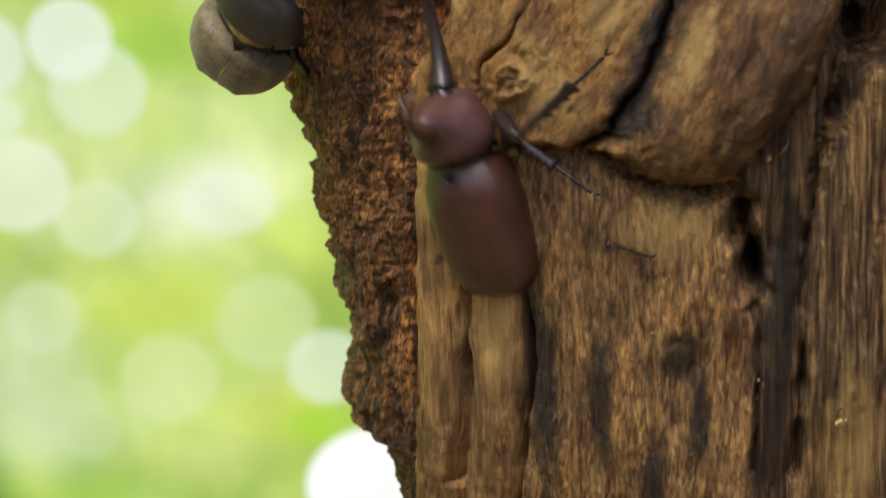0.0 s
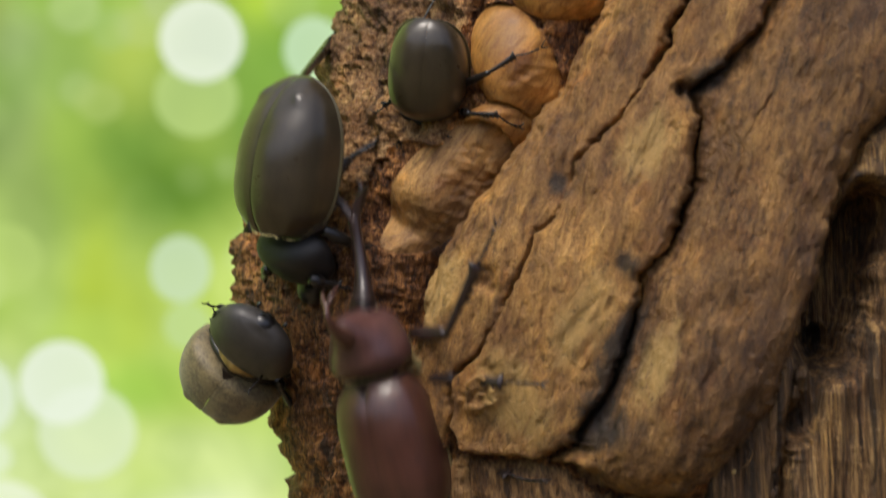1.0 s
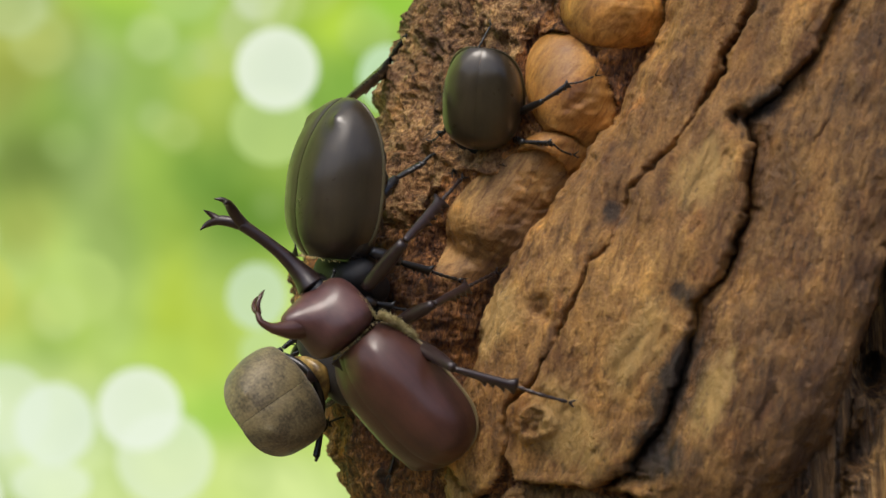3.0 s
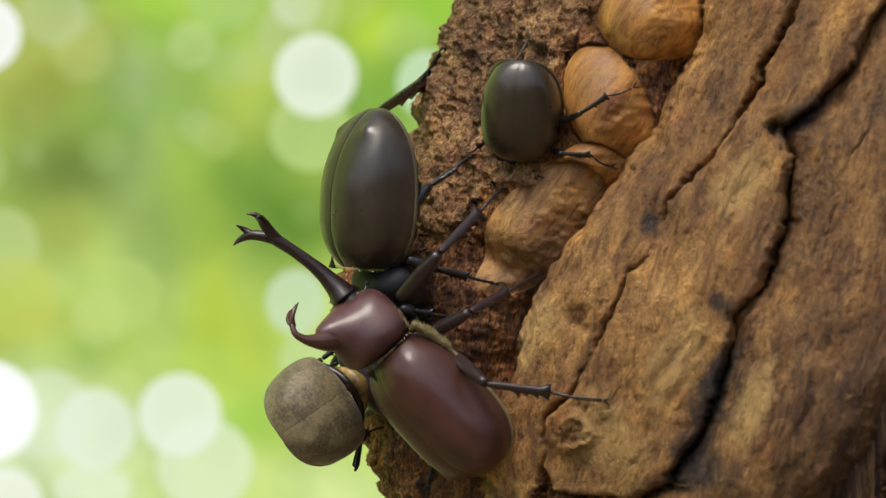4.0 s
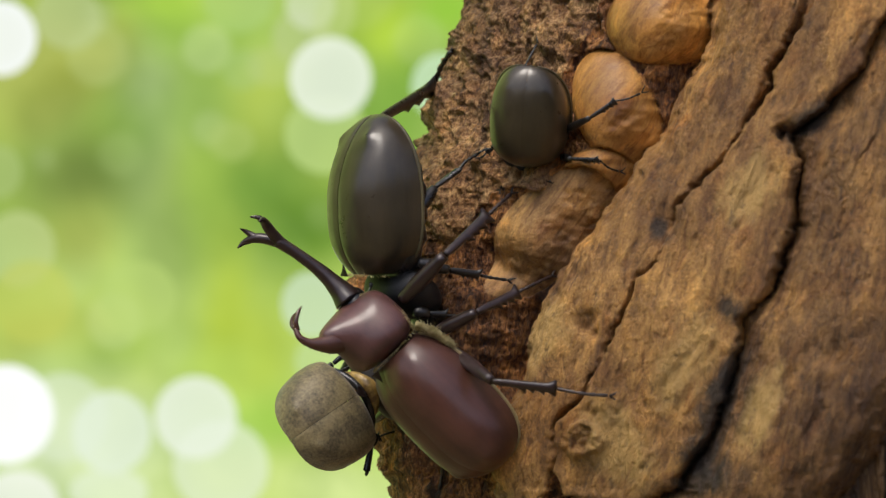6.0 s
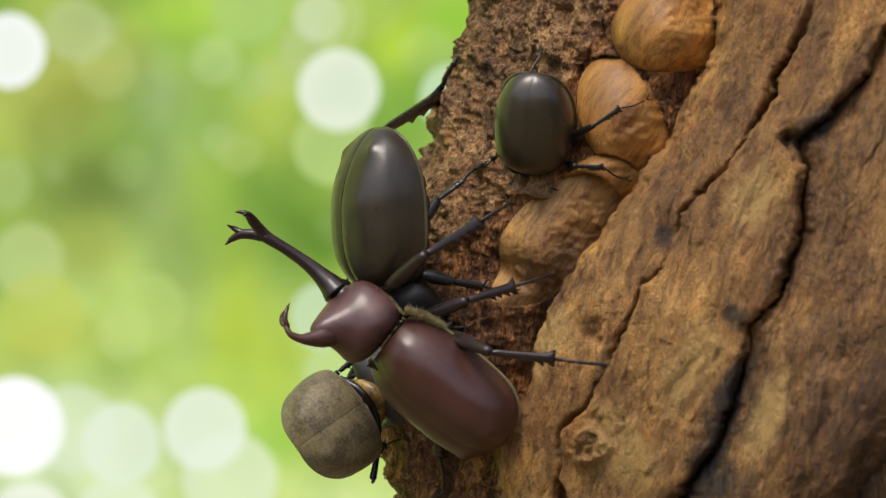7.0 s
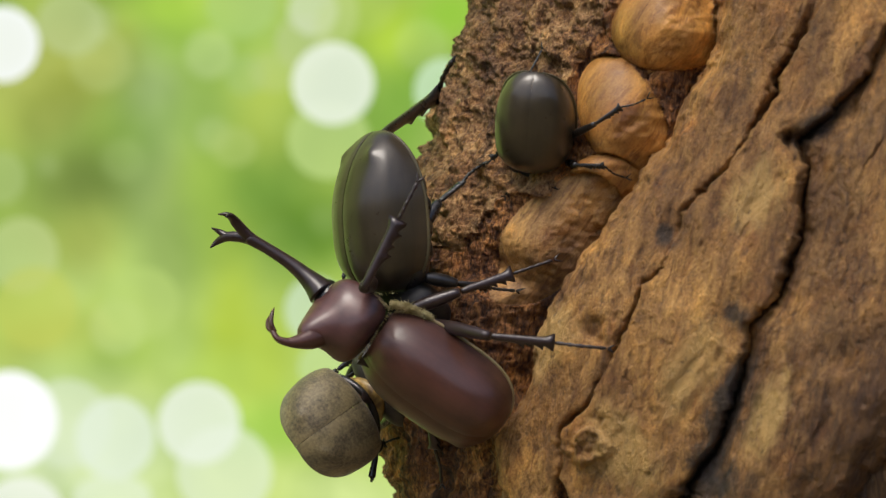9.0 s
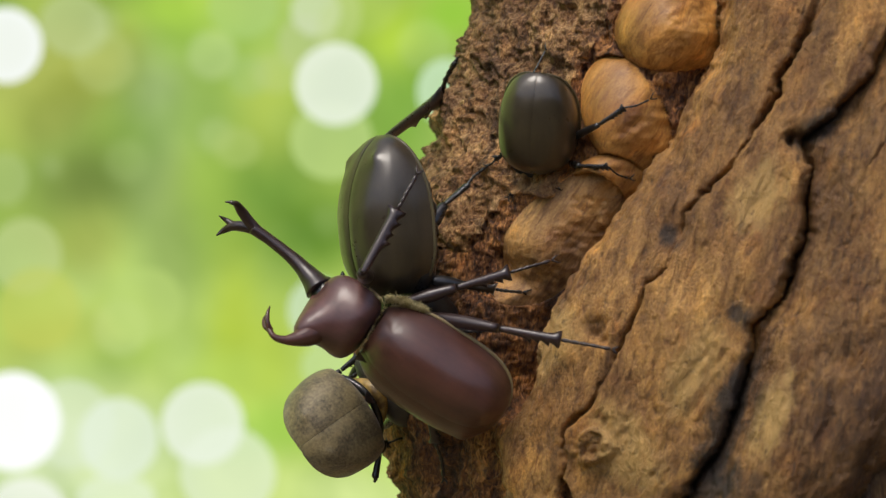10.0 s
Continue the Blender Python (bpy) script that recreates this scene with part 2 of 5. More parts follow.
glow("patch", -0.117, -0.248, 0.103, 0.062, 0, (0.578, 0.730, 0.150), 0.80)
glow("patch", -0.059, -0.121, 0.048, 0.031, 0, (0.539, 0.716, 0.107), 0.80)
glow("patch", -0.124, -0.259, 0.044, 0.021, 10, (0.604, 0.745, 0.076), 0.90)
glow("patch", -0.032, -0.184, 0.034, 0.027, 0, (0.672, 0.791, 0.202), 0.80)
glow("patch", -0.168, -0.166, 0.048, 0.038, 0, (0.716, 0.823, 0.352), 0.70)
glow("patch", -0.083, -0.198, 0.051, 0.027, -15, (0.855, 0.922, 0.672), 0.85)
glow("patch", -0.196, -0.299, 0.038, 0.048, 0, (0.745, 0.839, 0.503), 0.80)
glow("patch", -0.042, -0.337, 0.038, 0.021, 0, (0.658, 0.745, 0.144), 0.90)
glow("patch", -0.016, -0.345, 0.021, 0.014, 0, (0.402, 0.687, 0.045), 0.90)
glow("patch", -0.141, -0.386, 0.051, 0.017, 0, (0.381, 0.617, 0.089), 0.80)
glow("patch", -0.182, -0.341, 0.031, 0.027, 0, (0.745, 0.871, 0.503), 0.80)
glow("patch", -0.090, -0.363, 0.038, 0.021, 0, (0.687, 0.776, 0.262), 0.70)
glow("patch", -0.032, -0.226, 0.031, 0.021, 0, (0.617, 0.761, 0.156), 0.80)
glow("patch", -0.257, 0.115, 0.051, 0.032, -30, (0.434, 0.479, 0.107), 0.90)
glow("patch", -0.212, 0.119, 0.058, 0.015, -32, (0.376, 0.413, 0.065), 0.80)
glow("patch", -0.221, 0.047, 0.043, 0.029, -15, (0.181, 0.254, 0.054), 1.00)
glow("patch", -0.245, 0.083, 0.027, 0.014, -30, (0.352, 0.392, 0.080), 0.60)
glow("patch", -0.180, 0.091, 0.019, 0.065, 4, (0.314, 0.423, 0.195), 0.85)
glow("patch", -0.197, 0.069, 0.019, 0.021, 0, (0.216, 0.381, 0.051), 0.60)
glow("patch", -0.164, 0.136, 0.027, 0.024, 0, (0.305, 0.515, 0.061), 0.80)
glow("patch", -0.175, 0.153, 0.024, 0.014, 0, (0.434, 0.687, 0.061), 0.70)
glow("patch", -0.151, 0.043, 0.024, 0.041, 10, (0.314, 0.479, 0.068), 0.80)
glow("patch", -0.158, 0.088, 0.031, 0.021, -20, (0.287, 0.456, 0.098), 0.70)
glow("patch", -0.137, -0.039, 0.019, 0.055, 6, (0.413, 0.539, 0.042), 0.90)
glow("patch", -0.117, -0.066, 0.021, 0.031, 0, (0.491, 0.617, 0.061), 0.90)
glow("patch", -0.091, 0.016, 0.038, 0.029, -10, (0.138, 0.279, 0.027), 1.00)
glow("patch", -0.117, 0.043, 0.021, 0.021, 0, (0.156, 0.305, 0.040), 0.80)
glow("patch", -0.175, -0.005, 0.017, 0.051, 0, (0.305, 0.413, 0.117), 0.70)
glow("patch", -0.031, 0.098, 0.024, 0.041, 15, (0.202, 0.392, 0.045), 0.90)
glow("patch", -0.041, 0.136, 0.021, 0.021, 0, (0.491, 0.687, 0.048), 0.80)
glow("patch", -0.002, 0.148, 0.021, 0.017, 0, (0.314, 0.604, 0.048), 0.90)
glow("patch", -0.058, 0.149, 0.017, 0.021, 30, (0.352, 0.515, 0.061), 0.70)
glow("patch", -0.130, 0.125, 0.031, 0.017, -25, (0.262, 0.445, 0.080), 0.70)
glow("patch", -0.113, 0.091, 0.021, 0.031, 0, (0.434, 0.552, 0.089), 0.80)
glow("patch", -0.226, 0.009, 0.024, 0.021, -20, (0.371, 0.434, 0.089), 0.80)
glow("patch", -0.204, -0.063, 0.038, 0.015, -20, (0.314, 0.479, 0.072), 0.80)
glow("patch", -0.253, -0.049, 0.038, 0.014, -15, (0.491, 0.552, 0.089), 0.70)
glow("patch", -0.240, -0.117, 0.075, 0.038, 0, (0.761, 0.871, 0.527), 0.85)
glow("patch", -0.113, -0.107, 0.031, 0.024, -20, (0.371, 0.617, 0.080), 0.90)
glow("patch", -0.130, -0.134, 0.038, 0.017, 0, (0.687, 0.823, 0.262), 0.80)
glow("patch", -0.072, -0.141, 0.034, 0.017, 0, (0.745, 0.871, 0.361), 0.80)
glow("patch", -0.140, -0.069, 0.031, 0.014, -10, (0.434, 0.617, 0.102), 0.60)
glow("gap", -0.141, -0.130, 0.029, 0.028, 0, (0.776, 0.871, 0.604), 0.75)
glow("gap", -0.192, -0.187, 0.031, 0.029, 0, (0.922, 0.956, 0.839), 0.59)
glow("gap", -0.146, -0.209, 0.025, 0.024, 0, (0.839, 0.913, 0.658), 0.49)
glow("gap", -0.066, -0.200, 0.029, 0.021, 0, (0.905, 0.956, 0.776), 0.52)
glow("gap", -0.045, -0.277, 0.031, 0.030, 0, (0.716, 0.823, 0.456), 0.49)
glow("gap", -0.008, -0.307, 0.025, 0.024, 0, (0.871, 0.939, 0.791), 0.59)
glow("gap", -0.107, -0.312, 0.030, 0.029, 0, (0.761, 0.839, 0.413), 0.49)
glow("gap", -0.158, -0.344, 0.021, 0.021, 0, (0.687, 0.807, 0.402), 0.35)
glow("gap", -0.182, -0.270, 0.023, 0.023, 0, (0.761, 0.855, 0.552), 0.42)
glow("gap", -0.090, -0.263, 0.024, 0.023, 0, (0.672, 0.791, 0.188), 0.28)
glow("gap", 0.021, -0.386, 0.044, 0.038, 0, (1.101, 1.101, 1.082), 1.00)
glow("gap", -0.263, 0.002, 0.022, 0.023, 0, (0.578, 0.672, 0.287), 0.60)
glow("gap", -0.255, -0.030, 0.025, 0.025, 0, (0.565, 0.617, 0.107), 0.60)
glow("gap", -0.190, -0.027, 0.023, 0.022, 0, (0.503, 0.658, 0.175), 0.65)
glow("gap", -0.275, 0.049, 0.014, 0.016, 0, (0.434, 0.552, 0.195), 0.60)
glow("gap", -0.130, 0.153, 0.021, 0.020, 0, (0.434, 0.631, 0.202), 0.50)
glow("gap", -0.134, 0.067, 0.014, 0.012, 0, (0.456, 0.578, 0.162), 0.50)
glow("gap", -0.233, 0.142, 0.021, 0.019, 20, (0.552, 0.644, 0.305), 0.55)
glow("gap", -0.127, 0.110, 0.012, 0.012, 0, (0.376, 0.546, 0.188), 0.45)
glow("gap", -0.077, 0.071, 0.025, 0.024, 0, (0.527, 0.687, 0.231), 0.75)
glow("gap", -0.091, 0.130, 0.018, 0.017, 0, (0.515, 0.604, 0.262), 0.60)
glow("gap", -0.086, 0.149, 0.015, 0.015, 0, (0.687, 0.761, 0.503), 0.70)
glow("gap", -0.110, 0.112, 0.014, 0.012, 0, (0.515, 0.617, 0.223), 0.40)
glow("gap", -0.072, 0.142, 0.012, 0.021, 20, (0.578, 0.687, 0.262), 0.50)
glow("gap", -0.086, -0.032, 0.018, 0.020, 0, (0.617, 0.761, 0.503), 0.85)
glow("gap", -0.082, -0.066, 0.014, 0.014, 0, (0.552, 0.716, 0.296), 0.80)
glow("gap", -0.007, 0.100, 0.018, 0.020, 0, (0.617, 0.807, 0.527), 0.85)
glow("gap", -0.236, -0.100, 0.027, 0.027, 0, (0.761, 0.855, 0.617), 0.60)
glow("gap", -0.207, -0.109, 0.024, 0.025, 0, (0.823, 0.905, 0.745), 0.75)
glow("gap", -0.156, -0.100, 0.025, 0.025, 0, (0.871, 0.930, 0.776), 0.85)
glow("gap", -0.074, 0.105, 0.025, 0.025, 0, (0.855, 0.913, 0.745), 0.92)
glow("gap", -0.274, 0.130, 0.022, 0.023, 0, (0.973, 0.991, 0.939), 1.00)
glow("gap", -0.271, -0.098, 0.029, 0.030, 0, (1.082, 1.082, 1.064), 1.00)
glow("gap", -0.209, -0.145, 0.024, 0.014, 0, (0.831, 0.913, 0.716), 0.60)
glow("gap", -0.263, -0.153, 0.024, 0.021, 0, (0.956, 0.973, 0.871), 0.80)


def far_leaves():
    """Foliage painted as if out of focus and made to glow: soft greens, sky gaps as round blur discs."""
    n = Nodes("glowing_far_foliage")
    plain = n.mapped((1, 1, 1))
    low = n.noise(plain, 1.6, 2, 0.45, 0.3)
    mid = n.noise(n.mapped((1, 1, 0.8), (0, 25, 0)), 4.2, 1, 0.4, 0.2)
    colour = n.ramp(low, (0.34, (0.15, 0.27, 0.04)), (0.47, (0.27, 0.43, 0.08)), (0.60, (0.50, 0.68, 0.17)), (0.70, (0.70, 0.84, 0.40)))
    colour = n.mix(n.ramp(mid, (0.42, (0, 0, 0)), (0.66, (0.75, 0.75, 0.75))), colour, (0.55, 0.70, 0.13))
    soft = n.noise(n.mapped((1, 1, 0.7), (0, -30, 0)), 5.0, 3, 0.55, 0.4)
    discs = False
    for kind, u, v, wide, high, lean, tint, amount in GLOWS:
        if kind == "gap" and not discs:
            # small faint blur discs painted everywhere, under the larger ones
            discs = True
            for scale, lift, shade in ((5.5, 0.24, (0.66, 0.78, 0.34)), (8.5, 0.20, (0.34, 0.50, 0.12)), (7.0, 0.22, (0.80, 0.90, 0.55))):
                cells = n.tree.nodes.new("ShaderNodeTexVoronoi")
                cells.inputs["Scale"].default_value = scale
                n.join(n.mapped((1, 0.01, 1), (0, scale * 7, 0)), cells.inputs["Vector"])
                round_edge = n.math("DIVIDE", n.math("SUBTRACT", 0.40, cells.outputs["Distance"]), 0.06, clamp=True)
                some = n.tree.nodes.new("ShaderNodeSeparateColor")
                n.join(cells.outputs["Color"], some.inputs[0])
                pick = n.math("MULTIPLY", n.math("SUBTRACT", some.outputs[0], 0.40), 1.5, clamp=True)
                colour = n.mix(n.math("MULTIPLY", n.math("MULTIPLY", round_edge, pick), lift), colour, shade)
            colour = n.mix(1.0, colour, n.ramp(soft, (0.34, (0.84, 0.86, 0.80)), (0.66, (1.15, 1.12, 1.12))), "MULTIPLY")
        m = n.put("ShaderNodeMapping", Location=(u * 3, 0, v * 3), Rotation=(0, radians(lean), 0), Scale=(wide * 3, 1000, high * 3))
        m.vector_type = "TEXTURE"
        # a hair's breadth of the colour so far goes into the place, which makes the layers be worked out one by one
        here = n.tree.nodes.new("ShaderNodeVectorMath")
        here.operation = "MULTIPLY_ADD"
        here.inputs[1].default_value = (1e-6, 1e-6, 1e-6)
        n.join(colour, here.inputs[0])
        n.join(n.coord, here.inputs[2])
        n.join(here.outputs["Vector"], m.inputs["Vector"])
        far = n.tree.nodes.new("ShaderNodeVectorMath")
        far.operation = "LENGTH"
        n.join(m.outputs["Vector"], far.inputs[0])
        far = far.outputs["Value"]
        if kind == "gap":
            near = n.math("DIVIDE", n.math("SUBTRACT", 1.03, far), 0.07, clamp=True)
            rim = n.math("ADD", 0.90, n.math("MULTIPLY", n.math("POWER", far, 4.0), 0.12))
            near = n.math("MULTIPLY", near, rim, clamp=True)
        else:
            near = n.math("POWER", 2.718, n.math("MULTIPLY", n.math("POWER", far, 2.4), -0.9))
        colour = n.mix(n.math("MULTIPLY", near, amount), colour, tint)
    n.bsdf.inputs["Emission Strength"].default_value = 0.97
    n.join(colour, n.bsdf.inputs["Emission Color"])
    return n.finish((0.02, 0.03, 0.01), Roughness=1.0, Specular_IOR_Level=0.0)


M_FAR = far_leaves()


def soil():
    n = Nodes("leaf_litter")
    plain = n.mapped((1, 1, 1))
    colour = n.ramp(n.noise(plain, 25, 6, 0.7), (0.35, (0.10, 0.07, 0.04)), (0.55, (0.30, 0.21, 0.11)), (0.7, (0.22, 0.25, 0.08)))
    n.bump(n.noise(plain, 60, 5, 0.7), 0.7, 0.02)
    return n.finish(colour, Roughness=0.95)


M_SOIL = soil()


def leaves():
    n = Nodes("shady_leaves")
    plain = n.mapped((1, 1, 1))
    colour = n.ramp(n.noise(plain, 7, 6, 0.7), (0.35, (0.03, 0.045, 0.015)), (0.5, (0.08, 0.11, 0.03)), (0.66, (0.17, 0.19, 0.06)))
    n.bump(n.noise(plain, 12, 6, 0.75), 1.0, 0.12)
    return n.finish(colour, Roughness=0.85)


M_LEAVES = leaves()


# ---- helpers of this scene ----
def at(u, v, d=0.0):
    """A place in the world: u to the right and v up, in mm on the plane of focus; d mm nearer along the line of sight."""
    k = (FOCUS - d) / FOCUS
    return Vector((u * k / 1000, (FOCUS - d) / 1000, EYE_Z + v * k / 1000))


def part(name, bm, material, parent=None, label="", smooth=True):
    me = bpy.data.meshes.new(name)
    bm.to_mesh(me)
    bm.free()
    me.materials.append(material)
    me.polygons.foreach_set("use_smooth", [smooth] * len(me.polygons))
    ob = new(name, me)
    ob.parent = parent
    if label:
        tagged(ob, label)
    return ob


def spline(points, steps):
    """Points along a Catmull-Rom curve through the given ones."""
    p = [Vector(q) for q in points]
    p = [p[0] * 2 - p[1], *p, p[-1] * 2 - p[-2]]
    out = []
    for i in range(1, len(p) - 2):
        for k in range(steps):
            t = k / steps
            a, b, c, d = p[i - 1 : i + 3]
            out.append(0.5 * (2 * b + (c - a) * t + (2 * a - 5 * b + 4 * c - d) * t * t + (3 * b - a - 3 * c + d) * t**3))
    return [*out, p[-2]]


def tube(bm, points, radii, steps=5, sides=10, flat=1.0):
    """A tapering rod along a smooth line, closed at both ends. Millimetres in, metres out."""
    line = spline(points, steps)
    rad = np.interp(np.linspace(0, len(radii) - 1, len(line)), range(len(radii)), radii)
    rings, side = [], None
    for i, p in enumerate(line):
        way = (line[min(i + 1, len(line) - 1)] - line[max(i - 1, 0)]).normalized()
        side = (side - way * side.dot(way)).normalized() if side else way.orthogonal().normalized()
        other = way.cross(side)
        rings.append([bm.verts.new((p + (side * math.cos(a) + other * math.sin(a) * flat) * rad[i]) / 1000)
                      for a in (math.tau * k / sides for k in range(sides))])
    for a, b in zip(rings, rings[1:]):
        for k in range(sides):
            bm.faces.new((a[k], a[(k + 1) % sides], b[(k + 1) % sides], b[k]))
    for ring, end, turn in ((rings[0], line[0], -1), (rings[-1], line[-1], 1)):
        tip = bm.verts.new(end / 1000)
        for k in range(sides):
            pair = (ring[k], ring[(k + 1) % sides])
            bm.faces.new((*pair, tip) if turn > 0 else (*reversed(pair), tip))


def grid_mesh(bm, rows, closed=False):
    """Faces between rows of points (mm)."""
    made = [[bm.verts.new((p[0] / 1000, p[1] / 1000, p[2] / 1000)) for p in row] for row in rows]
    for a, b in zip(made, made[1:]):
        n = len(a)
        for k in range(n if closed else n - 1):
            bm.faces.new((a[k], a[(k + 1) % n], b[(k + 1) % n], b[k]))
    return made


def empty(name, m, label, category, group=""):
    ob = new(name)
    ob.empty_display_size = 0.02
    ob.matrix_world = m
    return tagged(ob, label, category, group)


# ---- ground and distance ----
def ground():
    bm = bmesh.new()
    n, span = 60, 60.0
    rows = []
    for i in range(n + 1):
        row = []
        for j in range(n + 1):
            x, y = ((2 * k / n - 1) for k in (j, i))
            x, y = span * x * abs(x), span * y * abs(y)
            row.append((x * 1000, y * 1000 + 400, (noise.noise((x * 0.8, y * 0.8, 0)) * 0.05 - 0.03) * 1000))
        rows.append(row)
    grid_mesh(bm, rows)
    tagged(part("ground", bm, M_SOIL), "brown leaf litter on the ground of a wood", "ground", kind="structure")


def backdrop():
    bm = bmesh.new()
    # a straight middle; unseen glowing ends bend round towards the viewer for rim light
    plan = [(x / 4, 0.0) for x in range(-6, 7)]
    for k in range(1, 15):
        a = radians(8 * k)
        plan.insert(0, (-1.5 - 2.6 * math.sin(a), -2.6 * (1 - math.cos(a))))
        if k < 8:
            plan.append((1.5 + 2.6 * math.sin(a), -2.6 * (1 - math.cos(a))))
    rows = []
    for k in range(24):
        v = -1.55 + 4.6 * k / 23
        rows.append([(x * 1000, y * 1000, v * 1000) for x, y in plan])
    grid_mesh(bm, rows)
    ob = tagged(part("backdrop", bm, M_FAR), "glowing sheet painted as sunlit green foliage far away, out of focus", "foliage", kind="structure")
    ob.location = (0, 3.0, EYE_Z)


def woods():
    """Unseen greenery added round the back to darken reflections, as a thick uneven wall of leaves."""
    bm = bmesh.new()
    rows = []
    for k in range(30):
        up = k / 29
        row = []
        for j in range(100):
            a = radians(176 + 190 * j / 99)
            n = noise.fractal((j * 0.35, k * 0.45, 1.0), 0.6, 2.0, 5)
            reach_out = 4.6 + 0.35 * n + 1.2 * up**3
            row.append((reach_out * math.cos(a) * 1000, reach_out * math.sin(a) * 1000 + 300, (-0.1 + (2.6 + 0.9 * noise.noise((j * 0.2, 0, 4)) + 0.25 * noise.noise((j * 0.9, 0, 9))) * up) * 1000))
        rows.append(row)
    grid_mesh(bm, rows)
    bmesh.ops.solidify(bm, geom=bm.faces[:], thickness=0.25)
    tagged(part("unseen_leaf_wall", bm, M_LEAVES), "unseen wall of green leaves added behind the camera to darken reflections", "woods", kind="structure")


ground()
backdrop()
woods()


# ---- the trunk ----
def lattice(ix, iy, seed):
    h = (ix.astype(np.int64) * 374761393 + iy.astype(np.int64) * 668265263 + seed * 974634) & 0xFFFFFFFF
    h = ((h ^ (h >> 13)) * 1274126177) & 0xFFFFFFFF
    return ((h ^ (h >> 16)) & 0xFFFF) / 65535.0


def vnoise(x, y, seed, octaves=1):
    """Smooth random relief in -1..1."""
    total, amp, norm = np.zeros_like(x), 1.0, 0.0
    for o in range(octaves):
        ix, iy = np.floor(x), np.floor(y)
        fx, fy = x - ix, y - iy
        fx, fy = fx * fx * (3 - 2 * fx), fy * fy * (3 - 2 * fy)
        a, b = lattice(ix, iy, seed + o), lattice(ix + 1, iy, seed + o)
        c, d = lattice(ix, iy + 1, seed + o), lattice(ix + 1, iy + 1, seed + o)
        total += amp * ((a + (b - a) * fx) * (1 - fy) + (c + (d - c) * fx) * fy)
        norm += amp
        x, y, amp = x * 2.03 + 11.7, y * 2.03 + 5.3, amp * 0.5
    return total / norm * 2 - 1


def inside(poly, u, v):
    """Which points lie in the outline, and how far each is from it (mm)."""
    hit, far = np.zeros(u.shape, bool), np.full(u.shape, 1e9)
    for (ax, ay), (bx, by) in zip(poly, poly[1:] + poly[:1]):
        cross = ((ay > v) != (by > v)) & (u < (bx - ax) * (v - ay) / ((by - ay) or 1e-9) + ax)
        hit ^= cross
        k = np.clip(((u - ax) * (bx - ax) + (v - ay) * (by - ay)) / ((bx - ax) ** 2 + (by - ay) ** 2), 0, 1)
        far = np.minimum(far, np.hypot(u - ax - k * (bx - ax), v - ay - k * (by - ay)))
    return hit, far


def along(line, u, v):
    """How far points are from an open line (mm)."""
    far = np.full(u.shape, 1e9)
    for (ax, ay), (bx, by) in zip(line, line[1:]):
        k = np.clip(((u - ax) * (bx - ax) + (v - ay) * (by - ay)) / ((bx - ax) ** 2 + (by - ay) ** 2), 0, 1)
        far = np.minimum(far, np.hypot(u - ax - k * (bx - ax), v - ay - k * (by - ay)))
    return far


# Outer edge of the trunk: height (mm over the eye), and how far across it begins (mm).
EDGE = ((92.6, 7.0), (55.1, 4.5), (47.6, 1.4), (41.4, 0.5), (31.4, -4.9), (22.6, -6.8), (12.6, -11.8), (2.6, -18.0), (-10.5, -22.6), (-19.9, -22.6), (-32.4, -18.0), (-39.9, -16.1), (-46.8, -14.9), (-56.1, -11.1), (-67.4, -9.5), (-87.4, -6.8), (-99.9, -2.5), (-107.4, -4.0), (-117.1, -4.2), (-118.9, -1.1), (-119.4, 1.0), (-121.4, 2.0), (-124.9, 6.0), (-132.4, 6.8), (-157.4, 7.6))

# The slabs into which the old wood has split: outline, height over the core, width of the rounded edge, lean of the fibres.
SLABS = []


def slab(*what):
    SLABS.append(what)


slab("wood_plate", "M_PLATE", 4.6, 0.38, 24, [(58.2, 80.1), (87, 80.1), (83.2, 55.1), (77, 47.6), (70.8, 33.9), (63.2, 21.4), (52, 8.9), (48.2, -2.4), (43.2, -5.5), (40.8, -12.4), (32, -31.1), (27, -37.4), (23.9, -54.9), (18.2, -57.4), (12, -48.6), (10.8, -29.9), (14.5, -17.4), (22, -4.9), (34.5, 10.1), (45.8, 27.6), (55.8, 45.1)])
slab("wood_plate", "M_PLATE", 6.4, 0.42, 20, [(87, 80.1), (108.2, 80.1), (98, 51.4), (89.5, 36.4), (77, 25.1), (78.9, 17.6), (75.8, 0.1), (71.4, -9.9), (66.4, -14.9), (63.2, -29.9), (58.2, -41.1), (52, -52.4), (43.2, -56.1), (28.2, -53.6), (25.1, -48.6), (27, -37.4), (32, -31.1), (40.8, -12.4), (43.2, -5.5), (48.2, -2.4), (52, 8.9), (63.2, 21.4), (70.8, 33.9), (77, 47.6), (83.2, 55.1)])
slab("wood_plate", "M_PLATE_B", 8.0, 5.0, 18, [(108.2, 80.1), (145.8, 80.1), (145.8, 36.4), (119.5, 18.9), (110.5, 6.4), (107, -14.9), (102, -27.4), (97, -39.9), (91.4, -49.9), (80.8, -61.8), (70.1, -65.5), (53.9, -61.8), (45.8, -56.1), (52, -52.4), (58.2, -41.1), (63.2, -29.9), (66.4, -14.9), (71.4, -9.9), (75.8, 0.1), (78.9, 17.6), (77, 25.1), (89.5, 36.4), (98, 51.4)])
slab("wood_plate", "M_LOWER", 3.0, 4.0, -2, [(27, -54.9), (45.8, -56.8), (53.9, -62.4), (70.1, -66.1), (78.2, -68.6), (83.2, -79.9), (85.8, -94.9), (86.4, -188.6), (32, -188.6), (34.5, -119.9), (35.8, -104.9), (33.9, -86.1), (29.5, -64.9)])
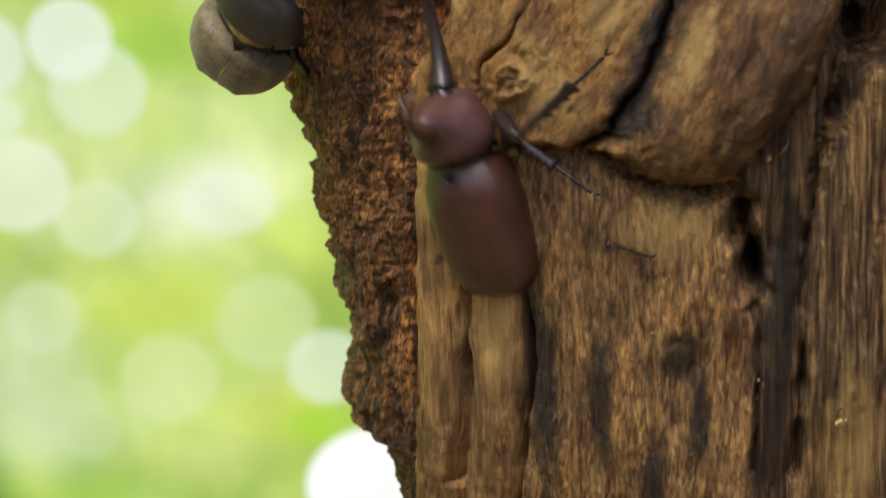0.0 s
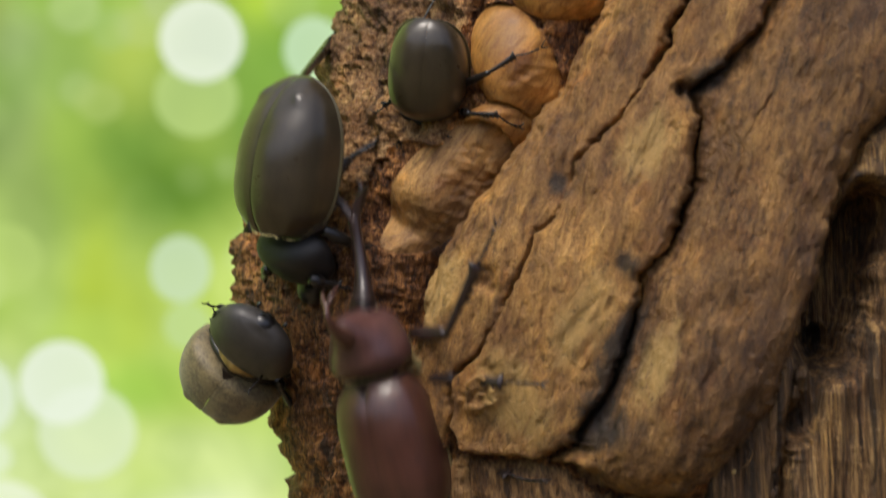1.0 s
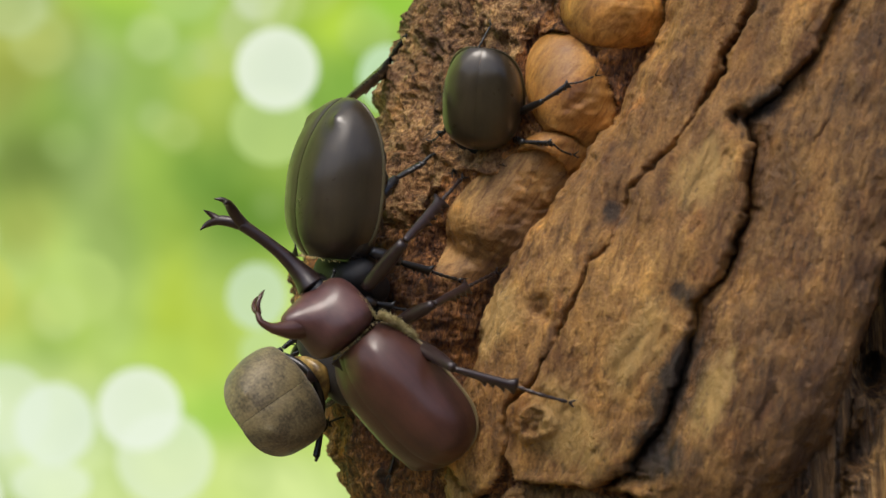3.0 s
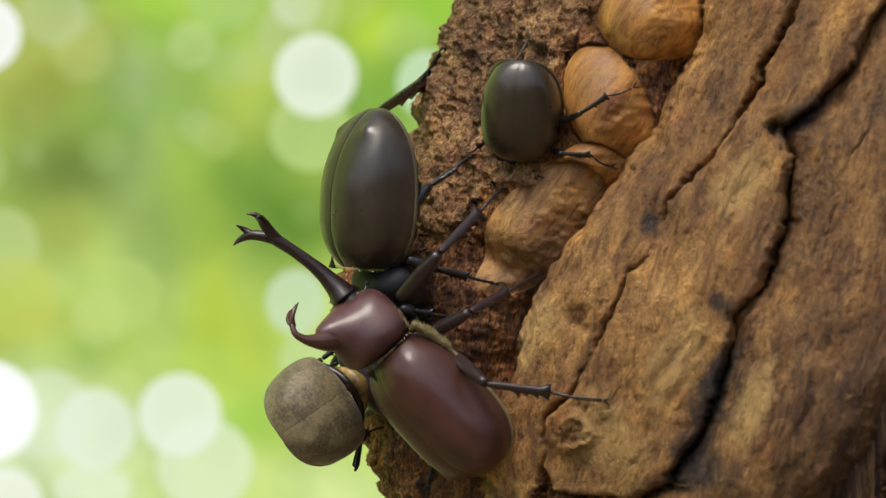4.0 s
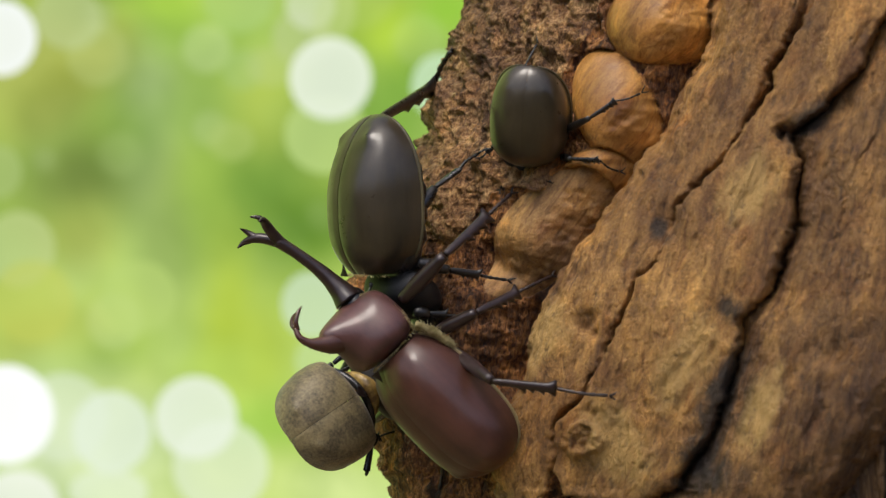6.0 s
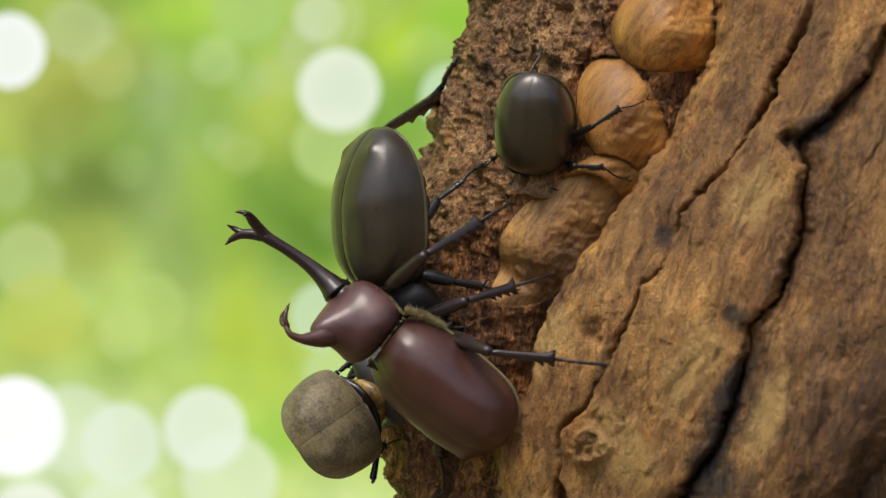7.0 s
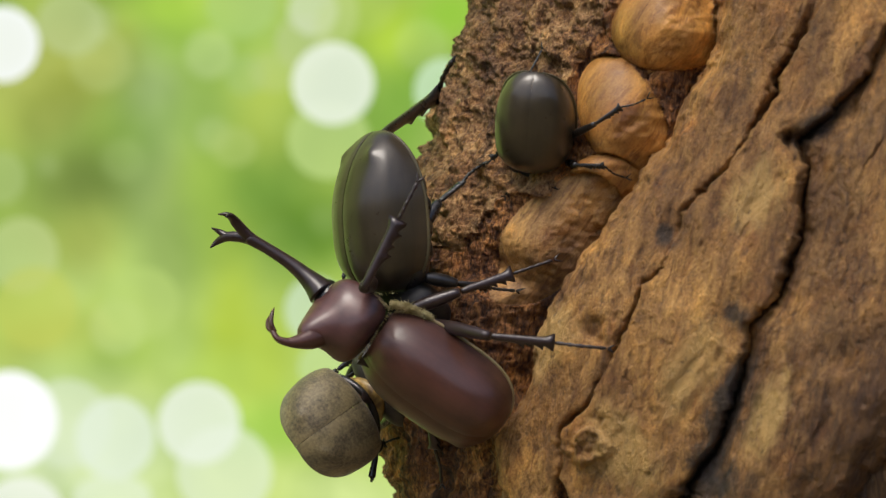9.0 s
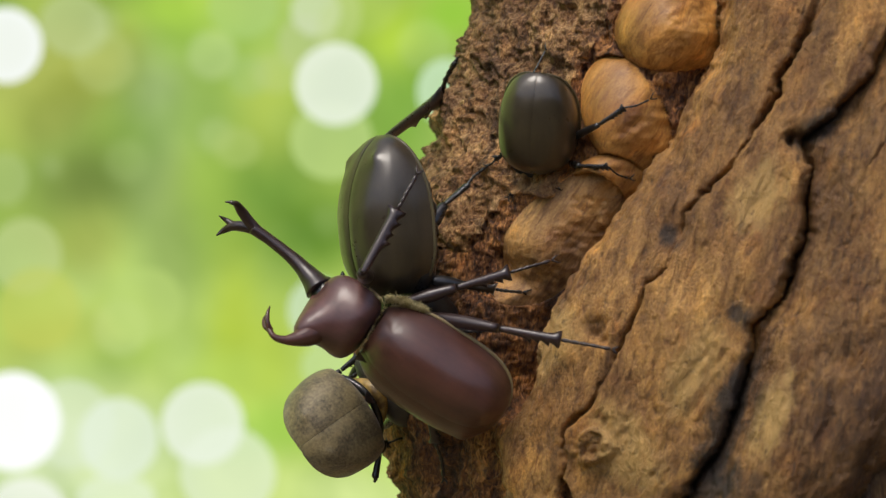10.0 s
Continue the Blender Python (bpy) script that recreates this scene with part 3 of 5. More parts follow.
slab("wood_strip", "M_STRIP", 4.0, 3.0, -2, [(22.6, -57.4), (27, -54.9), (29.5, -64.9), (33.9, -86.1), (35.8, -104.9), (33.2, -126.1), (32, -188.6), (18.2, -188.6), (22, -107.4), (21.4, -82.4)])
slab("wood_strip", "M_STRIP", 4.0, 3.0, -2, [(10.8, -48.6), (18.2, -57.4), (22.6, -57.4), (21.4, -82.4), (22, -107.4), (18.2, -188.6), (10.1, -188.6), (9.8, -82.4)])
slab("dark_bark", "M_BARK_D", 1.0, 6.0, 4, [(-23, -84.9), (-5.5, -77.4), (2, -87.4), (9.2, -81.1), (9.5, -188.6), (-23, -188.6)])
slab("crumbly_bark", "M_CRUMB", 1.0, 6.0, 12, [(-16.8, 80.1), (37, 80.1), (35.8, 55.1), (28.9, 42.6), (25.1, 26.4), (22, 13.9), (14.5, 13.9), (8.2, 10.1), (0.8, 1.4), (-5.5, 2.6), (-23, 2.6), (-23, 42.6)])
slab("fibrous_wood", "M_FIBRE", 1.0, 3.0, -3, [(78.2, -68.6), (80.8, -61.8), (91.4, -49.9), (97, -39.9), (102, -27.4), (98.2, -57.4), (96.4, -82.4), (95.8, -188.6), (86.4, -188.6), (85.8, -94.9), (83.2, -79.9)])
slab("fibrous_wood", "M_FIBRE", 3.5, 4.0, -2, [(107, -14.9), (110.5, 6.4), (119.5, 18.9), (145.8, 36.4), (170.8, 36.4), (170.8, -188.6), (95.8, -188.6), (96.4, -82.4), (98.2, -57.4), (102, -27.4)])
# Swollen lobes of healed wood: middle, half-axes (mm), lean, height.
LOBES = (
    (47.6, 51.4, 12.5, 10.0, 20, 6.0),
    (36.8, 32, 8.6, 13.0, 16, 5.0),
    (32.2, 17.2, 7.2, 5.6, 25, 4.0),
    (20.1, 4.1, 19.0, 8.4, 46, 0.9),
)
# Cracks: width, depth, line.
CRACKS = []


def crack(*what):
    CRACKS.append(what)


crack(4.6, 7.5, [(58.2, 67.6), (56.4, 47.6), (51.4, 40.1), (45.8, 25.8), (37, 15.1), (30.8, 8.2), (22, -6.1), (14.5, -16.8), (10.5, -32.4)])
crack(6.0, 7.0, [(10.8, -26.1), (12.6, -14.9), (13.2, -6.1), (7.6, -3)])
crack(1.0, 3.5, [(58.2, 67.6), (56.4, 47.6), (51.4, 40.1), (45.8, 25.8), (37, 15.1), (30.8, 8.2), (22, -6.1), (14.5, -16.8), (10.5, -32.4)])
crack(0.7, 3.0, [(83.9, 62.6), (77, 47.6), (70.8, 33.9), (63.2, 21.4), (52.6, 10.1)])
crack(0.45, 2.5, [(48.5, -2.6), (43.2, -5.5), (40.8, -13), (37.6, -19.9), (32, -31.1), (27, -37.4), (24.8, -48.6)])
crack(0.9, 3.0, [(75.1, 25.1), (78.2, 18.9), (77.6, 8.9), (75.8, 0.1), (71, -10.1)])
crack(1.2, 3.0, [(107.6, -14.9), (110.5, 5.8), (119.5, 18.9), (139.5, 32.6)])
crack(0.3, 1.0, [(94.5, 23.9), (88.9, 15.1), (87, 5.1)])
crack(3.2, 14.0, [(80.8, -71.1), (84.2, -78.6), (85, -87.4)])
crack(0.8, 4.0, [(85, -87.4), (86.4, -101.1), (85.8, -132.4)])
crack(1.5, 5.0, [(102.6, -24.9), (98.5, -57.4), (96.5, -82.4), (95.8, -132.4)])
crack(0.9, 5.0, [(29.5, -64.9), (33.9, -86.1), (35.8, -104.9), (33.2, -126.1), (32, -144.9)])
crack(1.0, 4.0, [(10.2, -64.9), (9.9, -82.4), (10, -107.4), (10.2, -144.9)])
crack(1.1, 6.0, [(22.2, -61.1), (21.5, -82.4), (22.2, -107.4), (19.5, -132.4)])
crack(1.8, 6.0, [(49.5, -58), (59.5, -64.2), (70.1, -67.1), (78.9, -65.5)])
# Deep holes with steep walls: width, depth, line.
HOLES = (
    (6.5, 28.0, [(117.5, -1.8), (115.0, -9.9), (112.0, -21.1), (109.0, -31.1)]),
    (2.4, 8.0, [(109.5, -31.1), (105.1, -39.9), (102, -49.9)]),
)
PITS = ((49.8, 5.8, 3.2, 2.0), (32, -16.8, 2.2, 1.8), (34.5, -18.5, 1.5, 1.4), (33.0, -14.0, 1.3, 1.2), (34.5, -34.9, 1.6, 1.0), (68.2, -100.5, 1.4, 1.2), (75.8, 25.8, 2.2, 2.0), (89.5, 31.4, 2.0, 1.0))


def skin(u, v):
    """How much nearer than the plane of focus the wood lies at a place on the chart (mm)."""
    y = 0.37
    for _ in range(12):
        z = EYE_Z + v * y / FOCUS
        left = np.interp(z, [e[0] / 1000 * 1.15 + EYE_Z for e in EDGE][::-1], [e[1] / 1000 * 1.15 for e in EDGE][::-1])
        c = min(max(1 - (u * y / FOCUS - left) / 0.16, -1), 1)
        y = 0.5 * y + 0.5 * (0.421 - 0.09 * math.sqrt(1 - c * c))
    return FOCUS - y * 1000


WOOD = []


def on(u, v, lift=0.0):
    """A place on the wood, lift mm towards the eye."""
    start = Vector((0, 0, EYE_Z))
    way = (at(u, v) - start).normalized()
    place = WOOD[0].ray_cast(start, way)[0]
    if place is None or place.y > 0.45:
        return at(u, v, skin(u, v) + 2.0 + lift)
    return place - way * lift / 1000


def tree():
    """The trunk as a ring of fine relief, cut along its cracks into the pieces that one can tell apart."""
    front, back, half, deep = 0.09, 0.15, 0.16, 0.421
    phi = np.radians(np.concatenate([
        np.linspace(-60, -16, 12, endpoint=False), np.linspace(-16, 4, 70, endpoint=False),
        np.interp(np.linspace(0, 1, 520), np.linspace(0, 1, 200), np.linspace(4, 88, 200)), np.linspace(90, 296, 42)]))
    z = np.concatenate([np.linspace(0, 1.295, 36, endpoint=False), np.linspace(1.295, 1.585, 900), np.linspace(1.60, 2.7, 40)])
    P, Z = np.meshgrid(phi, z)
    v_edge = np.array([e[0] for e in EDGE])[::-1] / 1000 * 1.15 + EYE_Z
    u_edge = np.array([e[1] for e in EDGE])[::-1] / 1000 * 1.15
    left = np.interp(Z, v_edge, u_edge)
    calm = sum(np.interp(Z + step, v_edge, u_edge) for step in np.linspace(-0.016, 0.016, 9)) / 9
    left = calm + (left - calm) * np.exp(-((P / radians(20)) ** 2))
    left = left + vnoise(Z * 180, Z * 0 + 3, 5, 4) * 0.0052 * np.exp(-((P / radians(9)) ** 2))
    depth = np.where(np.sin(P) > 0, front, back)
    X = left + half * (1 - np.cos(P))
    Y = deep - depth * np.sin(P)
    # chart on which the cracks are laid out (mm)
    U, V = X / Y * FOCUS, (Z - EYE_Z) / Y * FOCUS
    tall_way = 5 + 16 * np.clip((-V - 52) / 14, 0, 1)
    wu = U + vnoise(U / 5, V / tall_way, 3, 3) * 1.3
    wv = V + vnoise(U / 5, V / 5, 7, 3) * 1.3
    wu += vnoise(U / 1.3, V / (tall_way * 0.26), 13, 2) * 0.45
    wv += vnoise(U / 1.3, V / 1.3, 17, 2) * 0.45
    near = (Z > 1.25) & (Z < 1.62) & (np.abs(np.degrees(P) - 38) < 56)
    label = np.zeros(P.shape, int)
    rough = vnoise(U / 9, V / 12, 21, 4) * 1.8 + vnoise(U / 2.4, V / 3.4, 31, 4) * 1.5
    rough -= np.clip(vnoise(U / 3.0, V / 7.0, 41, 3), 0.1, 1) * 3.0
    rough *= 0.65 + 0.75 * np.clip(vnoise(U / 15, V / 19, 47, 2) + 0.3, 0, 1)
    rough += vnoise(U / 6, V / 5, 49, 2) * 1.2
    rough += (0.5 - np.abs(vnoise(U / 1.6, V / 1.9, 43, 3))) * 1.6
    H = rough.copy()
    for k, (name, mat, tall, edge, lean, outline) in enumerate(SLABS, 1):
        hit, far = inside(list(outline), wu, wv)
        hit &= near
        c, s = math.cos(radians(lean)), math.sin(radians(lean))
        across, down = U * c - V * s, U * s + V * c
        grain = vnoise(across / 0.8, down / 3.5, 50 + k, 3) * (0.2 if mat.startswith("M_PLATE") else 0.4) + vnoise(across / 4.5, down / 14, 60 + k, 4) * 0.75
        swell = vnoise(U / 13, V / 18, 70 + k, 3) * 1.0 + vnoise(across / 2.2, down / 6.5, 75 + k, 3) * 0.22
        shut = np.clip(0.5 + 1.1 * vnoise(U / 9, V / 9, 57, 2), 0, 0.82) * np.clip((along(CRACKS[0][2], wu, wv) - 6) / 4, 0, 1) if mat == "M_PLATE" else 0.0
        h = tall * (shut + (1 - shut) * (1 - np.exp(-far / edge)) ** 0.8) + (grain + swell) * np.clip(far / 3, 0.1, 1)
        if mat.startswith("M_PLATE"):
            h -= np.clip(vnoise(across / 1.5, down / 3.2, 64 + k, 3) - 0.46, 0, 1) * 1.5 * np.clip(far / 2, 0, 1)
            h -= np.clip(vnoise(across / 6, down / 15, 67 + k, 4) - 0.28, 0, 1) * 2.6 * np.clip(far / 3, 0, 1)
        if name == "crumbly_bark":
            h = rough * 1.15 + vnoise(U / 5, V / 6, 97, 3) * 1.8 + 0.9
        if name == "dark_bark":
            h = rough * 0.55 + vnoise(across / 2.4, down / 9, 98, 4) * 2.0 - 0.5
        if name == "fibrous_wood":
            h += vnoise(across / 1.2, down / 40, 80 + k, 3) * 1.9
        if mat == "M_LOWER":
            h += (vnoise(across / 1.1, down / 16, 84, 3) * 0.9 - 1.6 * np.clip(vnoise(across / 2.4, down / 30, 86, 3) - 0.15, 0, 1)) * np.clip((-wv - 65) / 20, 0, 1)
        if k == 3:
            h += 3.0 * np.exp(-((wv + 45) / 22) ** 2) * np.clip(far / 6, 0, 1)
        H = np.where(hit, h, H)
        label = np.where(hit, k, label)
    for k, (u, v, a, b, lean, tall) in enumerate(LOBES, len(SLABS) + 1):
        c, s = math.cos(radians(lean)), math.sin(radians(lean))
        du, dv = 0.2 * wu + 0.8 * U - u, 0.2 * wv + 0.8 * V - v
        r = np.sqrt(((du * c + dv * s) / a) ** 2 + ((dv * c - du * s) / b) ** 2)
        hit = near & (r < 1) & ((label == 0) | (label > len(SLABS)))
        h = tall * np.clip(1 - r * r, 0, 1) ** 0.62 - 0.5 + vnoise(U / 6, V / 6, 90 + k, 2) * 0.15
        hit &= h > H - 5
        H = np.where(hit, h, H)
        label = np.where(hit, k, label)
    for width, cut, line in CRACKS:
        uneven = np.clip(0.75 + 0.9 * vnoise(U / 7, V / 7, 59, 2), 0.15, 1.5) if width < 4 else 1.0
        H = H - near * cut * uneven * np.exp(-(along(line, wu, wv) / (width * np.sqrt(uneven))) ** 2)
    for width, cut, line in HOLES:
        H = H - near * cut * np.exp(-(along(line, wu, wv) / width) ** 4)
    for u, v, r, cut in PITS:
        H = H - near * cut * np.exp(-(((wu - u) ** 2 + (wv - v) ** 2) / r**2))
    wob = vnoise(U / 2.5, V / 2.5, 15, 3) * 2.2
    knot = wob + np.hypot(wu - 32.9, wv - -41.1)
    H = H + near * (1.8 * np.exp(-((knot - 3.0) / 1.0) ** 2) + 1.2 * np.exp(-(knot / 1.5) ** 2))
    fade = np.clip((Z - 1.25) / 0.03, 0, 1) * np.clip((1.62 - Z) / 0.03, 0, 1) * 0.999 + 0.001
    H = np.where(near, H, rough * (0.4 + 0.6 * fade))
    nx, ny = -np.cos(P) / half, -np.sin(P) / depth
    size = np.hypot(nx, ny)
    X, Y = X + nx / size * H / 1000, Y + ny / size * H / 1000
    flare = 1 + 0.45 * np.exp(-Z / 0.16)
    X, Y = 0.14 + (X - 0.14) * flare, 0.45 + (Y - 0.45) * flare
    # the cut top, just out of sight
    X, Y, Z = (np.vstack([a, np.full((1, a.shape[1]), b)]) for a, b in ((X, 0.14), (Y, 0.45), (Z, 2.72)))
    label = np.vstack([label, label[-1:]])
    verts = np.stack([X, Y, Z], -1).reshape(-1, 3)
    rows, cols = X.shape
    a = (np.arange(rows - 1)[:, None] * cols + np.arange(cols)[None]).ravel()
    b = (np.arange(rows - 1)[:, None] * cols + (np.arange(cols)[None] + 1) % cols).ravel()
    quads = np.stack([a, b, b + cols, a + cols], 1)
    WOOD.append(BVHTree.FromPolygons(verts.tolist(), quads[::1].tolist()))
    owner = label.ravel()[quads].min(1)
    home = empty("tree", pose(0.14, 0.45, 0), "thick old tree trunk with split, weathered brown wood", "tree")
    kinds = [("bark", M_BARK, "rough reddish-brown bark, dark and crumbling")]
    mats = {"M_PLATE": M_PLATE, "M_PLATE_B": M_PLATE_B, "M_STRIP": M_STRIP, "M_CRUMB": M_CRUMB, "M_BARK_D": M_BARK_D, "M_LOWER": M_LOWER, "M_FIBRE": M_FIBRE}
    says = {"wood_plate": "weathered tan wood slab with dark cracks", "wood_strip": "narrow upright strip of bare wood", "dark_bark": "blackened flaking bark at the ragged edge", "crumbly_bark": "light brown crumbling bark full of small hollows", "fibrous_wood": "dark fibrous upright wood"}
    kinds += [(s[0], mats[s[1]], says[s[0]]) for s in SLABS]
    kinds += [("callus_lobe", M_CALLUS, "smooth orange-tan lobe of healed wood")] * (len(LOBES) - 1)
    kinds += [("callus_lobe", M_CALLUS_B, "long dull-orange lobe of healed wood")]
    for k, (name, mat, text) in enumerate(kinds):
        mine = quads[owner == k]
        used, index = np.unique(mine, return_inverse=True)
        me = bpy.data.meshes.new(name)
        me.from_pydata((verts[used] - (0.14, 0.45, 0)).tolist(), [], index.reshape(-1, 4).tolist())
        me.materials.append(mat)
        me.polygons.foreach_set("use_smooth", [True] * len(me.polygons))
        ob = new(name, me)
        ob.parent = home
        tagged(ob, text)


tree()


# ---- beetles ----
def wing_case(side, length, half, tall, material, home, blunt=3.4, edged=True, waist=0.34, full=0.5, fall=None, gap=0.04, margin=None, knobs=1.0):
    """One domed wing case: rounded shoulder, blunt end, a raised rim and a groove along the seam."""
    bm = bmesh.new()
    n, m = 40, 24
    rows = []
    for i in range(n + 1):
        t = i / n
        t = 0.5 - 0.5 * math.cos(math.pi * t)
        e = (t - full) / (1 - full) if t > full else (t - full) / full
        if e > 0:
            w, h = half * (1 - e**blunt) ** 0.46, tall * (1 - e ** (fall or blunt - 0.5)) ** (0.6 if fall else 0.5)
        else:
            w, h = half * (1 - waist * abs(e) ** 4), tall * (1 - 0.45 * abs(e) ** 3.5)
        if i == 0:
            w, h = w * 0.75, h * 0.5
        row = []
        for j in range(m + 1):
            q = j / m
            a = q * radians(112)
            x, up = w * math.sin(a) ** 0.9 if a < math.pi / 2 else w * (1 - 0.06 * (a - math.pi / 2)), h * math.cos(a)
            up = h * math.copysign(abs(math.cos(a)) ** 0.85, math.cos(a))
            up -= (0.012 + 0.15 * gap) * tall * math.exp(-((x / 0.40) ** 2))
            up -= 0.25 * math.exp(-(((x - w * 0.97) / 0.5) ** 2)) if a < math.pi / 2 else 0
            up += 0.95 * knobs * math.exp(-(((t - 0.86) / 0.05) ** 2 + ((q - 0.36) / 0.11) ** 2)) * tall / 10
            up += 0.5 * knobs * math.exp(-(((t - 0.10) / 0.06) ** 2 + ((q - 0.55) / 0.10) ** 2)) * tall / 10
            row.append((side * (x + gap), -length * t - 0.4, up))
        rows.append(row if side > 0 else row[::-1])
    grid_mesh(bm, rows[::-1])
    bmesh.ops.recalc_face_normals(bm, faces=bm.faces)
    wing = part("wing_case", bm, material, home)
    if edged:
        line = [Vector(rows[i][m if side > 0 else 0]) * 1.0 for i in range(2, n + 1, 3)]
        bm = bmesh.new()
        tube(bm, [(p.x * 1.004, p.y, p.z + 0.2) for p in line], [0.30, 0.42, 0.42, 0.40, 0.25], 3, 8)
        part("margin", bm, margin or M_MARGIN, wing, "pale raised rim of the wing case")
    return wing


def plate_dome(length, half, tall, front, drop, bulge=0.0):
    """The domed shield behind the head: broad behind, narrower at the front, rounded all over."""
    bm = bmesh.new()
    n, m = 30, 36
    rows = []
    for i in range(n + 1):
        t = i / n
        w = half * (1 - (1 - front) * t**1.8) * (1 - abs(2 * t - 1) ** 3.6) ** 0.36
        h = tall * (1 - 0.45 * t**2) * (1 - abs(2 * t - 1) ** 3.2) ** 0.5
        low = -drop * (1 - abs(2 * t - 1) ** 4) ** 0.5
        row = []
        for j in range(m):
            a = math.tau * j / m
            c, s = math.cos(a), math.sin(a)
            off = min(a, math.tau - a)
            peak = bulge * math.exp(-(((t - 0.74) / 0.23) ** 2) - (off / 0.48) ** 2)
            row.append((w * math.copysign(abs(s) ** 0.92, s), length * t + peak * 0.55, (h if c > 0 else -low) * c - 1.5 * t + peak))
        rows.append(row)
    grid_mesh(bm, rows, closed=True)
    bmesh.ops.recalc_face_normals(bm, faces=bm.faces)
    return bm


def underbody(length, half, tall, home, material):
    bm = bmesh.new()
    rows = []
    for i in range(21):
        t = i / 20
        k = math.sqrt(max(0.0004, 1 - abs(2 * t - 1) ** 3))
        ring = 1 + 0.04 * math.cos(t * 40)
        rows.append([(half * k * ring * math.sin(a), 2 - (length + 1) * t, 0.0 - tall * k * ring * (0.45 + 0.55 * -math.cos(a)) * (1 if math.cos(a) < 0 else 0.3))
                     for a in (math.tau * j / 24 for j in range(24))])
    grid_mesh(bm, rows, closed=True)
    bmesh.ops.recalc_face_normals(bm, faces=bm.faces)
    return part("abdomen", bm, material, home)


def fringe(points, count, size, spread, material, home, name="hair_fringe"):
    """Short golden hairs along a line."""
    bm = bmesh.new()
    line = spline(points, 8)
    for k in range(count):
        p = line[int(random.random() * (len(line) - 1))] + Vector([random.uniform(-spread, spread) for _ in range(3)])
        way = Vector((random.uniform(-0.6, 0.6), random.uniform(-1.0, 0.2), random.uniform(-0.2, 0.8))).normalized() * size * random.uniform(0.6, 1.3)
        side = way.orthogonal().normalized() * 0.075
        other = way.cross(side).normalized() * 0.075
        base = [bm.verts.new((p + o) / 1000) for o in (side, -side * 0.5 + other, -side * 0.5 - other)]
        tip = bm.verts.new((p + way) / 1000)
        for i in range(3):
            bm.faces.new((base[i], base[(i + 1) % 3], tip))
    return part(name, bm, material, home)


def toothed(bm, start, end, thick, out, teeth):
    """A shin that widens towards its end, with a row of backward teeth on the outer side and two end spurs."""
    n, sides = 30, 10
    way = (end - start).normalized()
    other = way.cross(out)
    rings = []
    for i in range(n + 1):
        t = i / n
        r = thick * (0.54 + 0.24 * t) * (1 - 0.75 * max(0.0, t - 0.94) / 0.06) * (0.8 + 0.2 * min(1, t * 8))
        phase = (t - 0.35) / 0.62 * teeth
        tooth = max(0.0, phase % 1.0) ** 2 if 0 < phase < teeth else 0.0
        ring = []
        for j in range(sides):
            a = math.tau * j / sides
            c = math.cos(a)
            spike = thick * tooth * (0.85 * max(0.0, c) ** 5 + (0.9 * max(0.0, -c) ** 5 if t > 0.8 else 0))
            ring.append(bm.verts.new((start.lerp(end, t) + out * c * (r + spike) + other * math.sin(a) * r * 0.72 + way * spike * 0.35) / 1000))
        rings.append(ring)
    for p, q in zip(rings, rings[1:]):
        for j in range(sides):
            bm.faces.new((p[j], p[(j + 1) % sides], q[(j + 1) % sides], q[j]))
    bm.faces.new(rings[0][::-1])
    bm.faces.new(rings[-1])


def leg(home, hip, knee, ankle, foot, thick, material, spines=4, turn=1):
    """A jointed leg from the hip (mm in the beetle's own space): thigh, toothed shin, beaded foot with claws."""
    hip, knee, ankle, foot = (Vector(p) for p in (hip, knee, ankle, foot))
    k, a, f = knee - hip, ankle - hip, foot - hip
    bm = bmesh.new()
    tube(bm, [(0, 0, 0), k * 0.5, k * 0.97], [thick * 0.8, thick * 1.12, thick * 1.02, thick * 0.7], 5, 12)
    thigh = part("leg", bm, material, home)
    thigh.location = hip / 1000
    way = (a - k).normalized()
    out = way.cross(Vector((0, 0, 1))).normalized() * turn
    a, f = a - k, f - k
    bm = bmesh.new()
    toothed(bm, Vector((0, 0, 0)), a, thick, out, spines)
    shin = part("shin", bm, material, thigh)
    shin.location = k / 1000
    bm = bmesh.new()
    tube(bm, [a, a.lerp(f, 0.5) + Vector((0, 0, 0.7)), f], [thick * r for r in (0.2, 0.34, 0.2, 0.34, 0.2, 0.34, 0.2, 0.32, 0.2, 0.34, 0.24)], 11, 7)
    for s in (1, -1) if spines > 1 else ():
        e = f + way * 0.4
        tube(bm, [e, e + way * 0.9 + out * s * 0.6, e + way * 1.3 + out * s * 0.9 - Vector((0, 0, 0.7))], [thick * 0.22, thick * 0.16, 0.04], 3, 6)
    tarsus = part("foot", bm, material, thigh)
    tarsus.location = k / 1000
    return thigh, shin, tarsus, k, f


